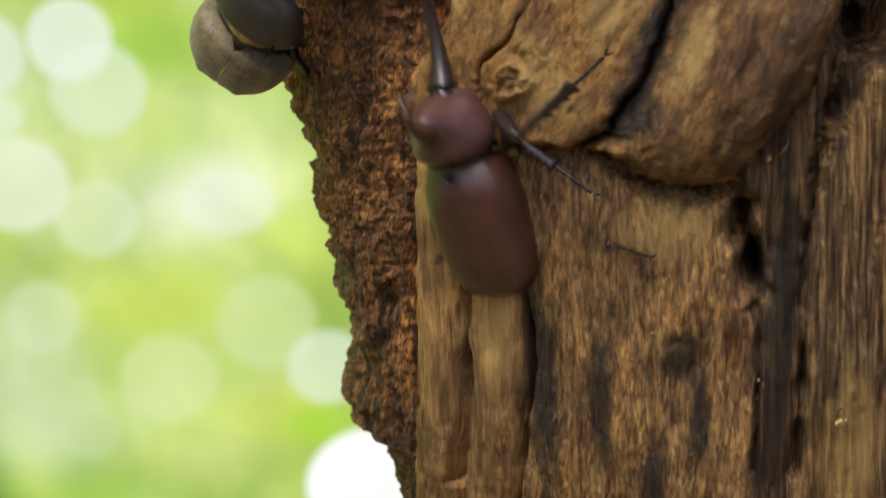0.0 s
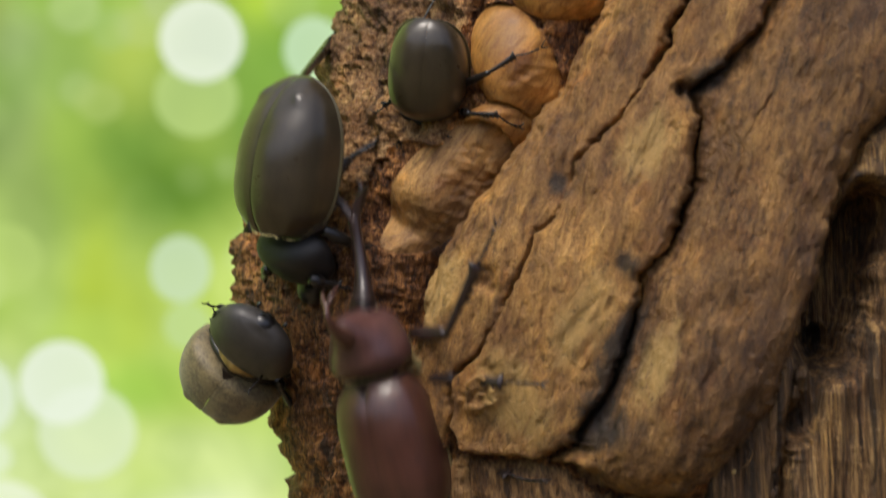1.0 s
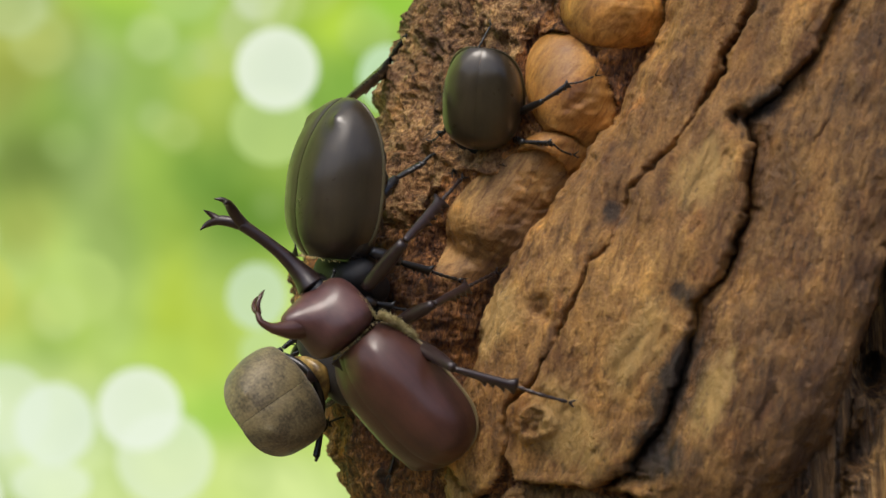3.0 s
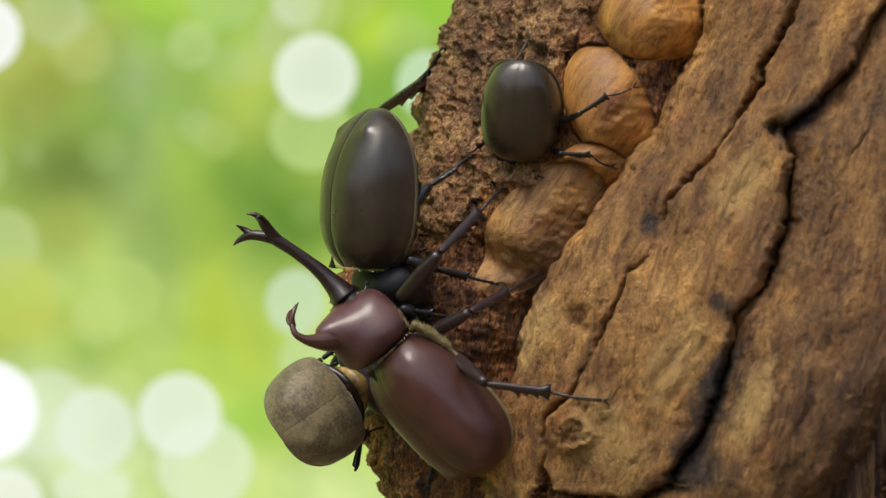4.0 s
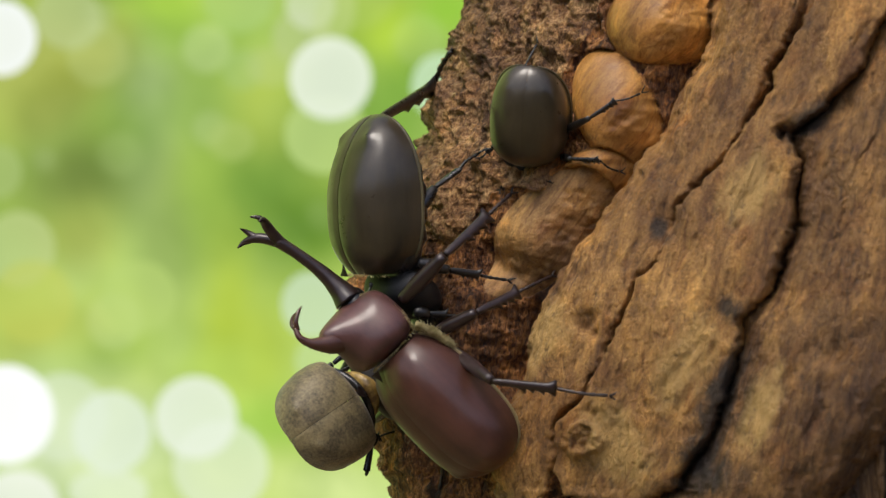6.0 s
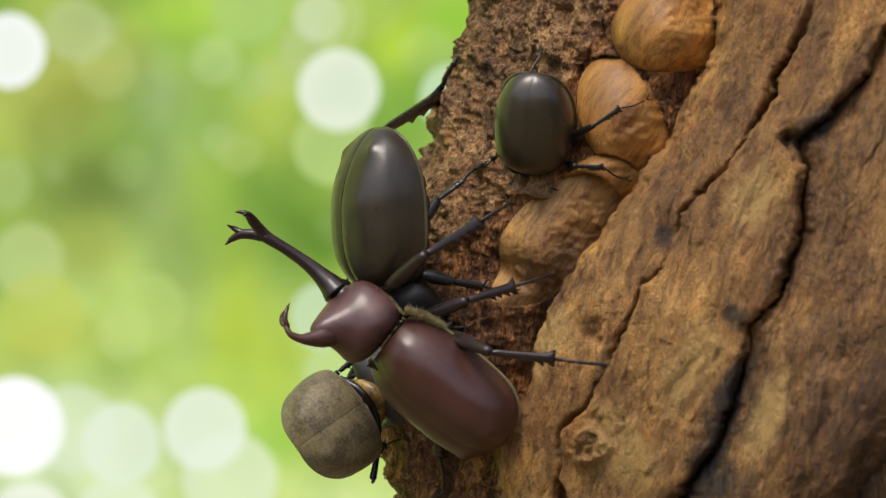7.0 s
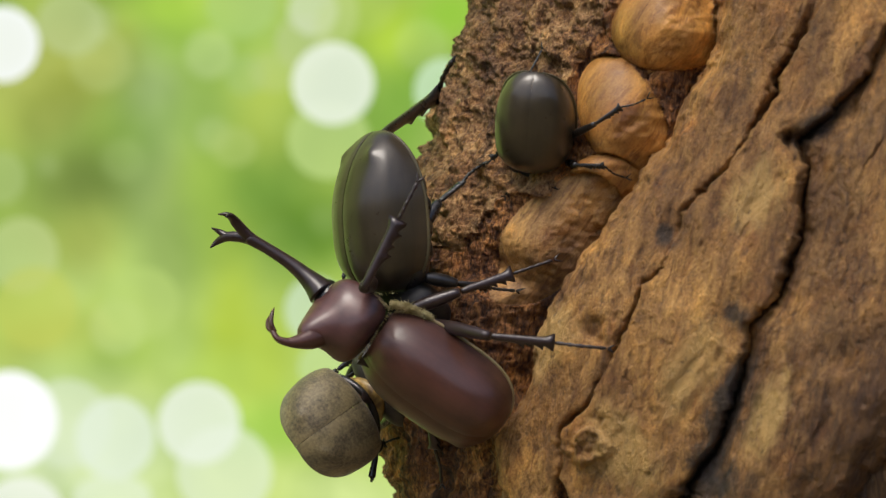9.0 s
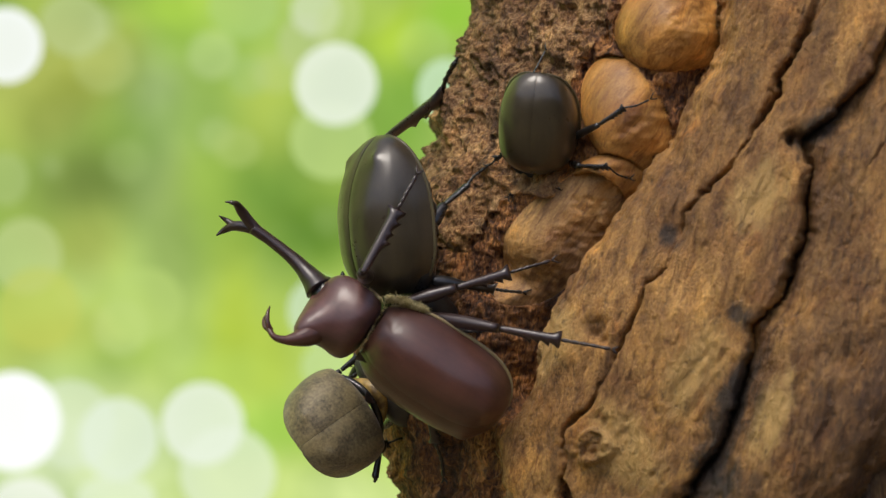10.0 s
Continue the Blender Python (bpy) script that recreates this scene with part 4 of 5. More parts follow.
def bend(limb, hip, places, lift):
    """Keys for a leg whose foot keeps to places (seconds, place in the beetle's space, mm): the thigh turns at the hip, shin and foot at the knee."""
    thigh, shin, tarsus, k, f = limb
    long_a, long_b = k.length, f.length
    turns, knees = [], []
    for t, place in places:
        aim = place - Vector(hip)
        far = min(max(aim.length, abs(long_a - long_b) * 1.05 + 0.5), (long_a + long_b) * 0.995)
        way = aim.normalized()
        up = (Vector(lift) - way * way.dot(Vector(lift))).normalized()
        c = (long_a**2 + far**2 - long_b**2) / (2 * long_a * far)
        c = min(max(c, -1.0), 1.0)
        knee = way * long_a * c + up * long_a * math.sqrt(1 - c * c)
        side = way.cross(up)

        def basis(x, z):
            y = z.cross(x).normalized()
            return Matrix((x, y, x.cross(y))).transposed()

        x0, s0 = k.normalized(), k.cross(f).normalized()
        if s0.length < 0.5:
            s0 = k.orthogonal().normalized()
        x1, s1 = knee.normalized(), -side
        turn = basis(x1, s1) @ basis(x0, s0).transposed()
        lower = (way * far - knee).normalized()
        bent = basis(lower, s1) @ basis(f.normalized(), s0).transposed()
        turns.append((t, Matrix.Translation(Vector(hip) / 1000) @ turn.to_4x4()))
        knees.append((t, Matrix.Translation(k / 1000) @ (turn.transposed() @ bent).to_4x4()))
    walk(thigh, turns)
    walk(shin, knees)
    walk(tarsus, knees)


def body_turn(heading, lean, pitch=0.0):
    """How a beetle lies: heading turns it to the left of upright, lean rolls its back, pitch lifts its head."""
    return pose(0, 0, 0, 90) @ pose(0, 0, 0, 0, 0, heading) @ pose(0, 0, 0, 0, lean) @ pose(0, 0, 0, pitch)


def set_down(u, v, d, heading, lean, pitch=0.0):
    return Matrix.Translation(at(u, v, d)) @ body_turn(heading, lean, pitch)


def reach(m, hip, foot, lift, mid=0.38, far=0.66, stretch=1.0):
    """Knee and ankle for a leg from the hip to a place in the world, in the beetle's space."""
    f = m.inverted() @ foot * 1000
    h = Vector(hip)
    f = h + (f - h) * stretch
    knee = h.lerp(f, mid) + Vector((0, 0, lift))
    ankle = h.lerp(f, far) + Vector((0, 0, lift * 0.30))
    return h, knee, ankle, f


def shield(home, length, half, tall, front, material, label="", thorn=0.0):
    bm = plate_dome(length, half, tall, front, 5.0, thorn)
    bmesh.ops.holes_fill(bm, edges=[e for e in bm.edges if e.is_boundary])
    return part("pronotum", bm, material, home, label)


def head_of(home, y, z, half, material):
    pivot, y, z = (0, y / 1000, z / 1000), 0.0, 0.0
    bm = bmesh.new()
    rows = []
    for i in range(13):
        t = i / 12
        k = math.sqrt(max(0.002, 1 - abs(2 * t - 1) ** 2.4))
        rows.append([(half * k * (1 - 0.25 * t) * math.sin(a), y - 2 + 8 * t, z + 3.2 * k * math.cos(a) - t * 0.8) for a in (math.tau * j / 18 for j in range(18))])
    grid_mesh(bm, rows, closed=True)
    bmesh.ops.holes_fill(bm, edges=[e for e in bm.edges if e.is_boundary])
    bmesh.ops.recalc_face_normals(bm, faces=bm.faces)
    head = part("head", bm, material, home)
    head.location = pivot
    for s in (1, -1):
        bm = bmesh.new()
        bmesh.ops.create_icosphere(bm, subdivisions=2, radius=0.0011, matrix=Matrix.Translation((s * half * 0.82 / 1000, (y + 1.0) / 1000, (z - 1.3) / 1000)))
        part("eye", bm, M_BLACK, head, "shiny black eye")
        bm = bmesh.new()
        tube(bm, [(s * half * 0.6, y + 2, z - 1.6), (s * half * 0.75, y + 2.8, z - 3), (s * half * 0.85, y + 3.6, z - 4)], [0.3, 0.25, 0.25], 4, 6)
        tube(bm, [(s * half * 0.85, y + 3.6, z - 4), (s * half * 0.9, y + 4.2, z - 4.3), (s * half * 0.9, y + 4.9, z - 4.5)], [0.3, 0.55, 0.2], 3, 8)
        part("antenna", bm, M_BLACK, head)
    return head


def horn_of(head, y, z):
    """The long forked head horn: a strong stem that curves up and splits in two, and each half again."""
    bm = bmesh.new()
    stem = [(0, y, z - 0.3), (0, y + 3, z + 0.6), (0, y + 8, z + 2.9), (0, y + 13, z + 6.3), (0, y + 17.5, z + 10.0)]
    tube(bm, stem, [3.6, 2.9, 2.0, 1.55, 1.4, 1.55], 9, 14, 0.9)
    b = Vector(stem[-1])
    for s in (1, -1):
        fork = b + Vector((s * 2.7, 2.8, 2.6))
        tube(bm, [b + Vector((0, -2.4, -2.0)), b + Vector((s * 0.6, 0.3, 0.2)), fork, fork + Vector((s * 2.3, 0.6, 1.9)), fork + Vector((s * 3.2, 0.0, 3.6))], [1.1, 1.25, 1.15, 0.7, 0.15], 6, 10)
        tube(bm, [b + Vector((s * 0.9, 0.6, 0.5)), fork, fork + Vector((s * 0.5, 2.0, 1.3)), fork + Vector((-s * 0.1, 3.0, 3.0))], [1.0, 1.0, 0.62, 0.12], 6, 10)
    return part("horn", bm, M_REDDARK, head, "long dark forked horn")


def thorn_of(home, y, z):
    bm = bmesh.new()
    tube(bm, [(0, y + 1.8, z - 7.0), (0, y + 3.2, z - 4.4), (0, y + 4.6, z - 2.3), (0, y + 6.3, z - 0.6), (0, y + 8.5, z + 0.2), (0, y + 10.4, z - 0.7)], [2.6, 2.3, 1.55, 0.95, 0.68, 0.58], 8, 20)
    e = Vector((0, y + 10.4, z - 0.7))
    for s in (1, -1):
        tube(bm, [e - Vector((0, 0.5, 0)), e + Vector((s * 0.9, 1.1, -0.7)), e + Vector((s * 1.5, 2.2, -2.6)), e + Vector((s * 1.6, 2.6, -4.2))], [0.6, 0.55, 0.42, 0.08], 4, 8)
    return part("thorn", bm, M_RED, home, "short dark forked horn on the shield")


def hidden_seam(home, half, tall):
    """The small three-cornered plate where both wing cases meet the shield."""
    bm = bmesh.new()
    rows = []
    for i in range(7):
        t = i / 6
        rows.append([(1.7 * (1 - t) * a + 0.02 * a, -0.2 - 2.6 * t, tall * (0.80 + 0.10 * t) + 0.3 - 0.3 * a * a) for a in (-1, -0.5, 0, 0.5, 1)])
    grid_mesh(bm, rows)
    bmesh.ops.solidify(bm, geom=bm.faces[:], thickness=0.0006)
    return part("scutellum", bm, M_REDDARK, home)


GROUP = "beetles on the trunk"

# how the red male walks: seconds, across, up, nearer, heading, lean, pitch
MALE_AT = (
    (0.0, 16.8, -60.9, 16, 14, -29, 12),
    (0.1, 11.8, -49.6, 16, 13, -30, 9),
    (0.2, 10.6, -45.5, 15, 14, -29, 9),
    (0.3, 10.1, -42.6, 14, 15, -29, 9),
    (0.5, 9.6, -42.2, 14, 16, -28, 7),
    (0.6, 8.2, -34.5, 14, 17, -28, 5),
    (0.7, 6.8, -31.2, 13, 18, -28, 3),
    (0.8, 5.4, -29.3, 13, 18, -29, 2),
    (0.9, 4.5, -28.2, 13, 18, -28, 2),
    (1.0, 4.1, -39.0, 13, 13, -26, 2),
    (1.1, 3.9, -45.8, 13, 17, -27, 3),
    (1.2, 5.6, -46.9, 13, 18, -28, 2),
    (1.3, 0.4, -44.4, 13, 21, -31, 2),
    (1.4, -4.7, -41.8, 13, 23, -33, 2),
    (1.5, -6.1, -33.2, 12, 31, -39, 4),
    (1.6, -10.3, -29.6, 11, 38, -40, -2),
    (1.7, -11.8, -26.6, 10, 39, -47, 0),
    (2.0, -13.6, -28, 10, 40, -47, 0),
    (2.5, -13.1, -27.5, 10, 41, -47, 0),
    (3.2, -13.9, -27.4, 10, 42, -47, 0),
    (4.3, -14.8, -27.4, 10, 43, -47, 0),
    (5.0, -14.9, -27.1, 10, 44, -47, 0),
    (5.7, -15.4, -27, 10, 44, -47, 0),
    (6.8, -17.4, -23.1, 10, 48, -47, 0),
    (7.0, -18.1, -22.4, 10, 50, -47, 0),
    (7.5, -18.6, -22.9, 10, 54, -47, 0),
    (8.0, -19.1, -22.8, 10, 54, -47, 0),
    (9.0, -20.4, -22, 10, 55, -47, 0),
    (9.5, -21.6, -21.1, 10, 56, -47, 0),
    (10.0, -21.9, -20.8, 10, 57, -47, 0),
)
# how the downy female shifts about on the bark edge
DOWNY_AT = (
    (0, -26.5, -33.0, -20, -36, -4, 30),
    (0.3, -27.4, -32.2, -20, -36, -4, 30),
    (0.5, -25.2, -33.5, -20, -36, -4, 30),
    (0.8, -24.4, -36.2, -20, -37, -4, 30),
    (1.0, -24.4, -36.3, -20, -38, -4, 28),
    (1.2, -23.4, -36.9, -20, -42, -4, 22),
    (1.4, -22.4, -33.3, -20, -46, -4, 5),
    (1.6, -19.8, -30.8, -20, -49, -4, -18),
    (2.0, -18.5, -30.9, -20, -55, -4, -44),
    (4.5, -18.7, -30.9, -20, -55, -4, -44),
    (7.5, -18.5, -30.7, -20, -55, -4, -44),
    (10, -18.9, -30.6, -20, -55, -4, -44),
)
# the large olive beetle, head down
OLIVE_AT = (
    (0.0, -16, -14.9, 2, 184, 48, -4),
    (0.5, -16, -13.9, 2, 184, 48, -4),
    (0.7, -19.4, -11.4, 2, 182, 48, -4),
    (0.9, -20.8, -5.9, 2, 174, 48, -4),
    (1.2, -19.2, -7.4, 2, 163, 48, -4),
    (1.5, -22.8, -4.6, 2, 164, 48, -4),
    (1.8, -21.5, -4.1, 2, 169, 57, -4),
    (2.5, -21.8, -4.9, 2, 170, 57, -4),
    (4.5, -22.8, -5.1, 2, 175, 57, -4),
    (5.5, -22, -5.4, 2, 177, 57, -4),
    (6.8, -22.5, -6.4, 2, 178, 57, -4),
    (7.5, -22, -7.4, 2, 178, 57, -4),
    (9.0, -21.5, -8.1, 2, 180, 57, -4),
    (10.0, -20.8, -8.9, 2, 181, 57, -4),
)

MALE_FEET = (
    # hip, foot at rest (across, up, nearer), lift of the knee
    ((9.0, 7.0, -12.0), (13.9, 12.6, 1.5), 2.0),
    ((7.5, -3.0, -13.0), (23, -5.2, 1.5), 2.5),
    ((7.0, -9.0, -14.0), (36, -32.6, 1.5), 2.5),
    ((-6.0, 8.0, -11.5), (-18, -9.9, 1.5), 1.0),
    ((-7.5, -3.0, -13.0), (-18, -32.4, 1.5), 1.0),
    ((-7.0, -9.0, -14.0), (-1.8, -52.4, 1.5), 1.0),
)


def horned_male():
    t, u, v, d, heading, lean, pitch = MALE_AT[20]
    m = set_down(u, v, d, heading, lean, pitch)
    home = empty("rhinoceros_beetle", m, "glossy red-brown male beetle with a long forked horn, climbing the trunk", "beetle", GROUP)
    for s in (1, -1):
        wing = wing_case(s, 33.6, 10.7, 10.2, M_RED, home, 3.6, gap=0.02)
        wing.location.z = -0.0078
    underbody(31.5, 9.6, 7.5, home, M_REDDARK).location.z = -0.0085
    shield(home, 14.4, 9.8, 10.6, 0.66, M_REDMATT, thorn=5.6).location.z = -0.0078
    thorn_of(home, 8.0, 8.0)
    head = head_of(home, 12.0, -7.8, 3.6, M_BLACK)
    horn_of(head, 3.1, 0.9)
    hidden_seam(home, 12, 0.6)
    fringe([(8.5, 0.3, -8.0), (4.5, 0.2, -3.6), (0, 0.2, -2.2), (-4.5, 0.2, -3.6), (-8.5, 0.3, -8.0)], 160, 0.6, 0.2, M_HAIR, home)
    fringe([(9.4, 1, -10.0), (10.4, -3, -11.2), (10.4, -8, -12.2)], 1100, 1.3, 0.6, M_HAIR, home)
    fringe([(9.4, 1, -8.6), (8.4, 7, -9.6), (4.5, 13.2, -9.5), (0, 14, -8.5), (-5, 13, -9)], 420, 1.0, 0.35, M_HAIR, home)
    legs = [leg(home, *reach(m, hip, on(*foot), lift, 0.42, 0.80 if hip[1] > 0 else 0.74, 1.14), 1.6 if hip[1] > 0 else 1.4, M_REDDARK) for hip, foot, lift in MALE_FEET]
    return home, head, legs


def olive_beetle():
    t, u, v, d, heading, lean, pitch = OLIVE_AT[8]
    m = set_down(u, v, d, heading, lean, pitch)
    home = empty("rhinoceros_beetle", m, "large glossy olive-brown beetle, head down on the trunk", "beetle", GROUP)
    for s in (1, -1):
        wing_case(s, 35.5, 12.0, 10.5, M_OLIVE, home, 2.5, True, 0.55, 0.46, 1.7, 0.11, M_MARGIN_D).location.z = -0.0085
    underbody(32, 11.5, 8, home, M_BLACK).location.z = -0.0092
    neck = shield(home, 15, 10.6, 7.6, 0.62, M_SOOT)
    neck.location, neck.rotation_euler = (0, -0.0012, -0.0100), (radians(-42), 0, 0)
    head_of(home, 9, -20, 4.2, M_BLACK)
    hidden_seam(home, 12, 0.6)
    fringe([(-8, 0.3, -6), (-4, -0.2, -2), (0, -0.3, -0.8), (4, -0.2, -2), (8, 0.3, -6)], 120, 0.8, 0.25, M_HAIR, home)
    feet = (
        ((-9, -14, -13), (7.6, 20.8, 1.5), 2.0), ((-9, -3, -13), (12.6, -7.4, 1.5), 1.5), ((-7, 8, -13), (2, -14.9, 1.5), 1.0),
        ((9, -3, -13), (-15.2, 0.1, 1.5), 0.6), ((7, 8, -13), (-14.5, -14.9, 1.5), 0.6),
    )
    for hip, foot, lift in feet:
        leg(home, *reach(m, hip, on(*foot), lift, 0.42, 0.72), 1.4, M_BLACK)
    # the hind leg that is stretched out along the bark, its shin broad and toothed
    joints = [m.inverted() @ p * 1000 for p in (at(-14, 29.5, -6), on(-2.5, 36.6, 1.5), on(1.5, 44.1, 0.8))]
    hind = leg(home, Vector((4, -24, -11)), *joints, 2.3, M_BLACK, 3, -1)[0]
    return home, hind


def downy_female():
    m = set_down(*DOWNY_AT[9][1:])
    home = empty("rhinoceros_beetle", m, "female beetle with downy tan wing cases on the bark edge", "beetle", GROUP)
    for s in (1, -1):
        wing_case(s, 18.0, 12.6, 10.4, M_FELT, home, 1.95, False, 0.16, 0.26).location.z = -0.009
    underbody(17, 11, 7, home, M_BLACK).location.z = -0.0095
    neck = shield(home, 17, 11.6, 7.0, 0.66, M_GREY)
    neck.location, neck.rotation_euler = (0, 0.0046, -0.0058), (radians(44), 0, 0)
    head_of(home, 14, 2.5, 4.2, M_BLACK)
    # added black strip: stands in for the shade in the gap here
    bm = bmesh.new()
    tube(bm, [(-9.5, 0.4, -9.0), (-6.5, 0.6, -4.2), (0, 0.8, -1.2), (6.5, 0.6, -4.2), (9.5, 0.4, -9.0)], [0.8, 1.0, 1.0, 1.0, 0.8], 8, 10)
    part("gap_shade", bm, M_BLACK, home, "black strip standing in for the shaded gap before the wing cases")
    bm = bmesh.new()
    tube(bm, [(-6, 2.0, -4.2), (-3.5, 2.3, -1.6), (0, 2.6, -0.2), (3.5, 2.3, -1.6), (6, 2.0, -4.2)], [0.4, 1.3, 2.0, 1.3, 0.5], 8, 10)
    part("neck_membrane", bm, M_MEMBRANE, home, "golden-yellow folded skin between shield and wing cases")
    hidden_seam(home, 12, 0.2)
    feet = (
        ((9, -3, -12.5), (-11.8, -39.9, 1.5), 1.0), ((7, 8, -12.5), (-8, -31.1, 1.5), 1.0),
        ((-9, -12, -12.5), (-18, -23.6, 1.5), 0.5), ((-9, -3, -12.5), (-17, -18, 1.5), 1.0), ((-7, 8, -12.5), (-16.1, -14.9, 1.5), 1.0),
    )
    for hip, foot, lift in feet:
        leg(home, *reach(m, hip, on(*foot), lift), 1.0, M_BLACK)
    # one hind leg hangs free below the bark edge
    leg(home, *(m.inverted() @ at(*j) * 1000 for j in ((-16.2, -40.4, -26), (-16.9, -43.1, -25), (-18, -48.9, -24), (-18.1, -49.5, -24))), 1.25, M_BLACK, 0)
    return home


def dark_female():
    m = set_down(16.9, 17, 3, 172, 12, -38)
    home = empty("rhinoceros_beetle", m, "small dark olive beetle feeding head down beside the orange lobes", "beetle", GROUP)
    for s in (1, -1):
        wing_case(s, 23.0, 8.6, 8.6, M_OLIVE, home, 2.3, True, 0.5, 0.4, 1.8, 0.015, M_MARGIN_D, 0.35).location.z = -0.007
    underbody(19, 7.4, 5.5, home, M_BLACK).location.z = -0.0075
    neck = shield(home, 8, 7.4, 5.2, 0.6, M_SOOT)
    neck.location, neck.rotation_euler = (0, -0.0006, -0.0082), (radians(-38), 0, 0)
    head_of(home, 7, -13, 3.0, M_BLACK)
    feet = (
        ((-5, 5, -10), (23, 15.4, 1.5), 1.0),
        ((7, -10, -9.5), (20.1, 45.8, 1.5), 1.5), ((7, -2, -9.5), (7.6, 20.8, 1.5), 1.0), ((5, 6, -9.5), (12, 13.9, 1.5), 1.0),
    )
    for hip, foot, lift in feet:
        leg(home, *reach(m, hip, on(*foot), lift), 0.85, M_BLACK)
    for hip, *joints in (
        ((-7.0, -7, -8), (32, 29.5, 3.0), (37.6, 33.2, 1.5), (43, 34.8, 0.8)),
        ((-6.5, 0, -9), (27.6, 20.4, 3.0), (33.9, 20.1, 2.0), (38.2, 17.6, 0.8)),
    ):
        leg(home, Vector(hip), *(m.inverted() @ on(*j) * 1000 for j in joints), 0.8, M_BLACK)
    return home


male, male_head, male_legs = horned_male()
olive, olive_hind = olive_beetle()
downy = downy_female()
dark_female()


def wood_chip(u, v, size, lean, material, label):
    """A small torn flake caught on the wood."""
    bm = bmesh.new()
    ring = [(0.5, 0.0, 0.1), (0.2, 0.28, 0.2), (-0.35, 0.2, 0.15), (-0.55, -0.1, 0.05), (0.1, -0.3, 0.12)]
    low = [bm.verts.new((x * size / 1000, y * size / 1000, -0.0002)) for x, y, z in ring]
    top = [bm.verts.new((x * size * 0.8 / 1000, y * size * 0.7 / 1000, z * size / 1000)) for x, y, z in ring]
    bm.faces.new(low[::-1])
    bm.faces.new(top)
    for k in range(5):
        bm.faces.new((low[k], low[(k + 1) % 5], top[(k + 1) % 5], top[k]))
    ob = part("wood_chip", bm, material, None, smooth=False)
    ob.matrix_world = Matrix.Translation(on(u, v, 0.1)) @ pose(0, 0, 0, 90) @ pose(0, 0, 0, 0, -25, lean)
    return tagged(ob, label, "wood chip", "pale chips on the trunk")


for spot in ((1.6, 34.4, 1.9, 60), (62.2, -98.4, 1.3, 20), (87, -110.1, 1.6, 75), (86.8, -114.2, 1.4, 80), (106, -120.5, 3.0, 40), (87, -59.2, 1.6, 50)):
    wood_chip(*spot, M_CHIP, "tiny pale yellow chip of wood stuck to the trunk")

wood_chip(1.4, 42.6, 2.3, 100, M_CHIP, "pale greyish flake caught in the crumbling bark")


def fibre(spots, thick, label):
    """A thin loose strand of wood, held by both ends."""
    bm = bmesh.new()
    line = [on(u, v, lift) * 1000 for u, v, lift in spots]
    base = line[0].copy()
    tube(bm, [p - base for p in line], [thick, thick, thick * 0.8, thick * 0.5], 6, 6)
    ob = part("wood_fibre", bm, M_FIBRE)
    ob.location = base / 1000
    return tagged(ob, label, "wood fibre", "loose fibres on the trunk")


fibre([(8.4, -42.5, 0.2), (9.8, -44.6, 2.2), (9.6, -47.4, 2.0), (8.0, -48.6, 0.2)], 0.16, "thin curled brown fibre standing off the wood")
fibre([(89.0, -58.2, 0.2), (90.4, -57.0, 1.6), (91.2, -55.2, 1.4), (91.0, -54.0, 0.2)], 0.14, "fine bent fibre on the underside of a slab")
fibre([(104.8, -119.0, 0.2), (106.0, -117.0, 2.0), (106.8, -120.5, 2.4), (108.0, -122.0, 0.2)], 0.2, "short splinter bent out of the fibrous wood")


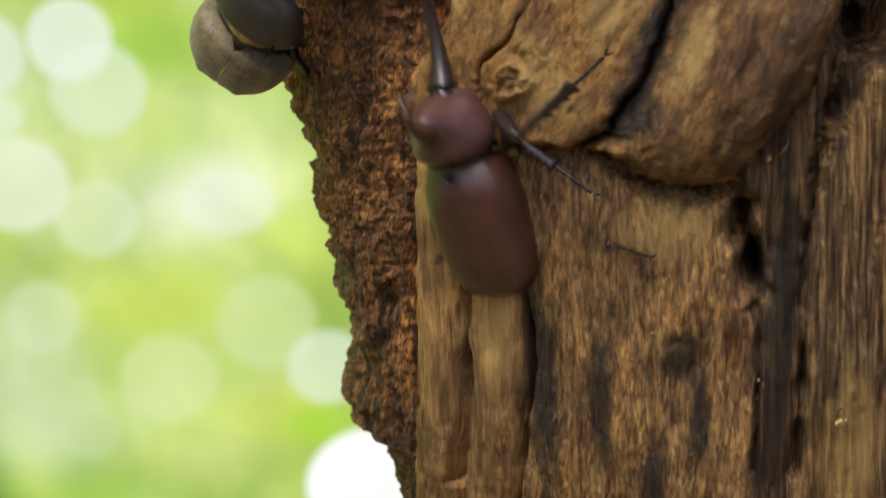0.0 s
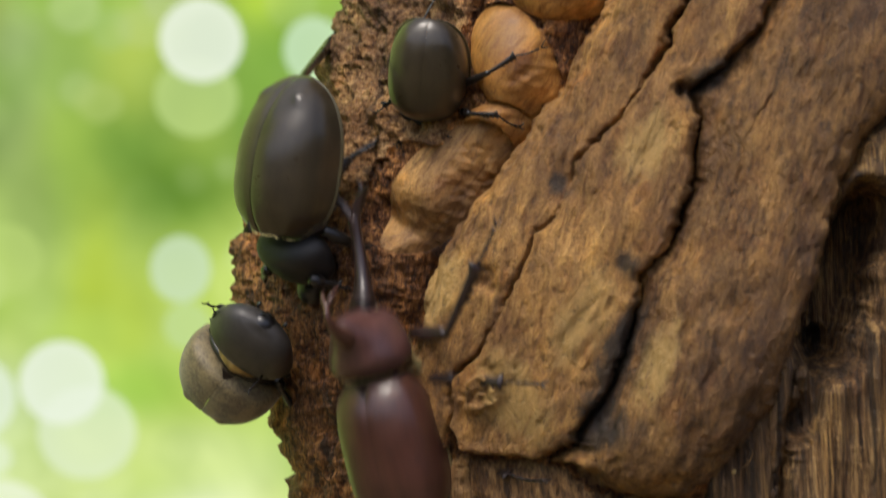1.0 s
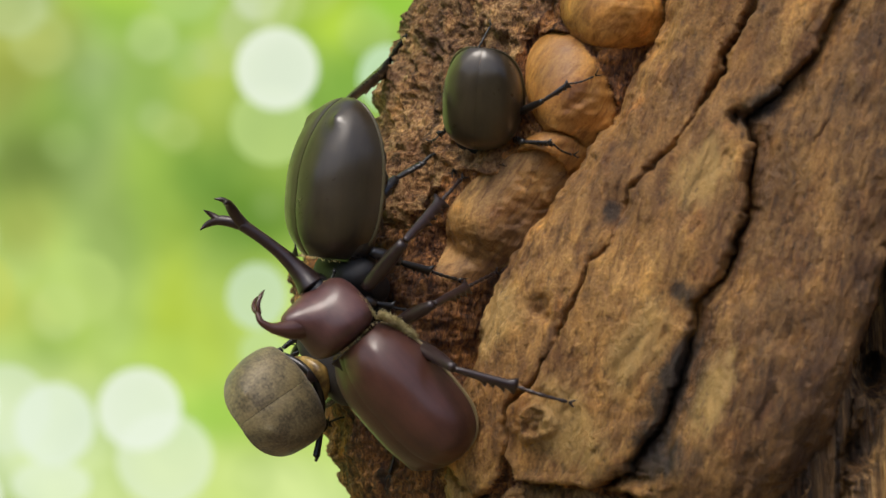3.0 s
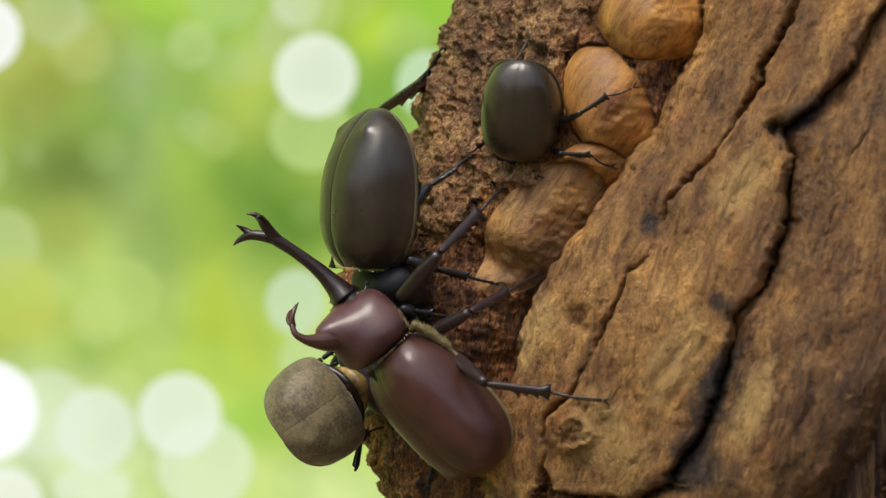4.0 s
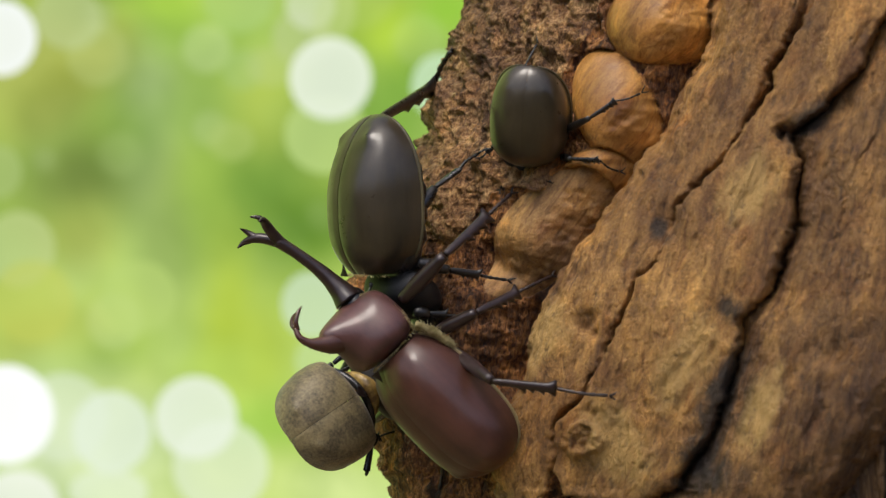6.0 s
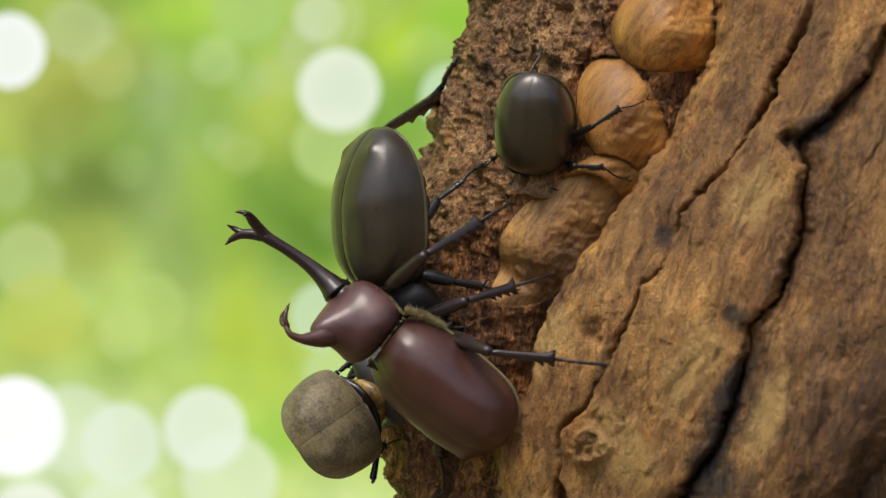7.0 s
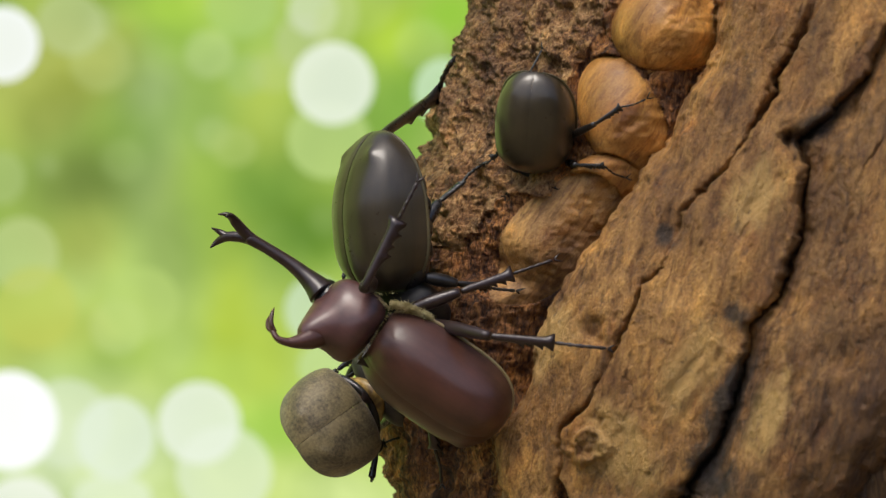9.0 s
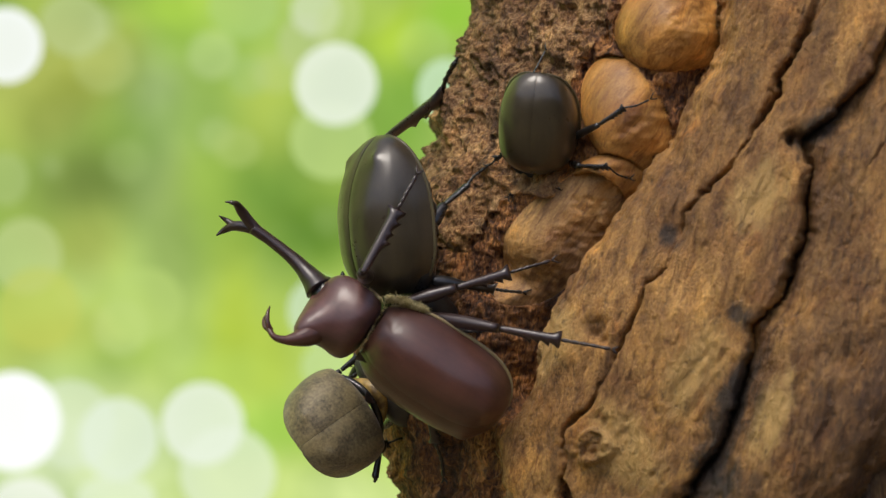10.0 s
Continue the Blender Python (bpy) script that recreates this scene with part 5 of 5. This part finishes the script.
# ---- what moves ----
def motions():
    male_rows = [(t, set_down(*where)) for t, *where in MALE_AT]
    walk(male, male_rows)
    walk(downy, [(t, set_down(*where)) for t, *where in DOWNY_AT])
    walk(olive, [(t, set_down(*where)) for t, *where in OLIVE_AT])
    # its stretched hind leg keeps its hold on the bark
    hip = Vector((4, -24, -11))
    still = set_down(*OLIVE_AT[8][1:])
    first = (still.inverted() @ on(-2.5, 36.6, 1.5) * 1000 - hip).normalized()
    rows = []
    for t, *where in OLIVE_AT:
        now = (set_down(*where).inverted() @ on(-2.5, 36.6, 1.5) * 1000 - hip).normalized()
        rows.append((t, Matrix.Translation(hip / 1000) @ first.rotation_difference(now).to_matrix().to_4x4()))
    walk(olive_hind, rows)
    rest = set_down(*MALE_AT[20][1:])
    # resting places of the right-hand feet from time to time: seconds, across, up, nearer
    front = ((0.0, 50, -36, 1.5), (0.3, 48, -31.7, 1.5), (0.5, 42.3, -19, 1.5), (0.8, 36.5, -1.7, 1.5), (0.9, 35.5, -3, 1.5), (1.2, 28.2, -8.6, 1.5), (1.45, 22, -14.9, 1.5), (1.7, 13.9, 12, 1.5), (5.7, 14.1, 12.6, 1.5), (6.8, 13.5, 12.0, 4), (7.0, 12.5, 12.0, 8), (7.25, -2.5, 16.0, 50), (7.5, -5.0, 16.0, 54), (9.0, -7.5, 16.6, 54), (10.0, -8.5, 18.5, 54))
    middle = ((0.0, 48, -66, 1.5), (0.3, 44, -54, 1.5), (0.9, 46, -39.9, 1.5), (1.2, 46.4, -39.2, 1.5), (1.6, 22, -14.9, 1.5), (2.0, 20.1, -10.5, 1.5), (4.5, 23, -5.2, 1.5), (5.2, 15.1, -6.8, 1.5), (5.7, 23, -5.2, 1.5), (7.0, 22, -3.6, 1.5), (7.5, 25.1, 0.1, 1.5), (10.0, 25.8, 0.8, 1.5))
    hind = ((0.0, 60.8, -80.5, 1.5), (0.3, 50, -68, 1.5), (0.9, 44.5, -64, 1.5), (1.3, 44.5, -51.1, 1.5), (1.7, 34.5, -37.4, 1.5), (2.0, 38.2, -39.6, 1.5), (4.5, 36, -32.6, 1.5), (5.7, 36, -32.6, 1.5), (6.8, 34.5, -24.9, 1.5), (7.5, 33.9, -19.9, 1.5), (10.0, 34.2, -20.1, 1.5))
    # the head nods: seconds, degrees by which the horn is lifted
    nods = ((0, -52), (0.5, -49), (1.2, -46), (1.4, -44), (1.5, -40), (1.6, -26), (1.7, -17), (2.0, -17), (2.5, -22), (4.3, -21), (5.7, -22), (6.8, -27), (7.5, -30), (9.0, -33), (9.5, -38), (10, -43))
    walk(male_head, [(t, pose(0, 0.0120, -0.0078, a)) for t, a in nods])
    times = [t for t, _ in male_rows]
    places = np.array([where for _, *where in MALE_AT])

    def male_space(t):
        return set_down(*(float(np.interp(t, times, places[:, k])) for k in range(6))).inverted()

    for limb, (hip, foot, _), stops, lift in zip(male_legs, MALE_FEET, (front, middle, hind), ((1.4, 0.1, 1.0), (0.9, 0, 0.6), (0.9, -0.9, 0.25))):
        spots = []
        for t in sorted({*times, *(s[0] for s in stops)}):
            u, v, d = (float(np.interp(t, [s[0] for s in stops], [s[k] for s in stops])) for k in (1, 2, 3))
            f = on(u, v, d + (5.0 if t < 1.4 else 0.5))
            spots.append((t, male_space(t) @ f * 1000))
        bend(limb, hip, spots, lift)
    # the left-hand feet keep close under the body while it walks, then to their resting places
    for limb, (hip, foot, _), (du, dv) in zip(male_legs[3:], MALE_FEET[3:], ((-8, 24), (-9, 6), (-2, -20))):
        spots = []
        for t in times:
            u, v = (float(np.interp(t, times, places[:, k])) for k in (0, 1))
            k = min(max((t - 1.4) / 0.3, 0.0), 1.0)
            f = on(u + du + (foot[0] - u - du) * k, v + dv + (foot[1] - v - dv) * k, 1.5)
            spots.append((t, male_space(t) @ f * 1000))
        bend(limb, hip, spots, (0.2, 0.2, -1))


motions()
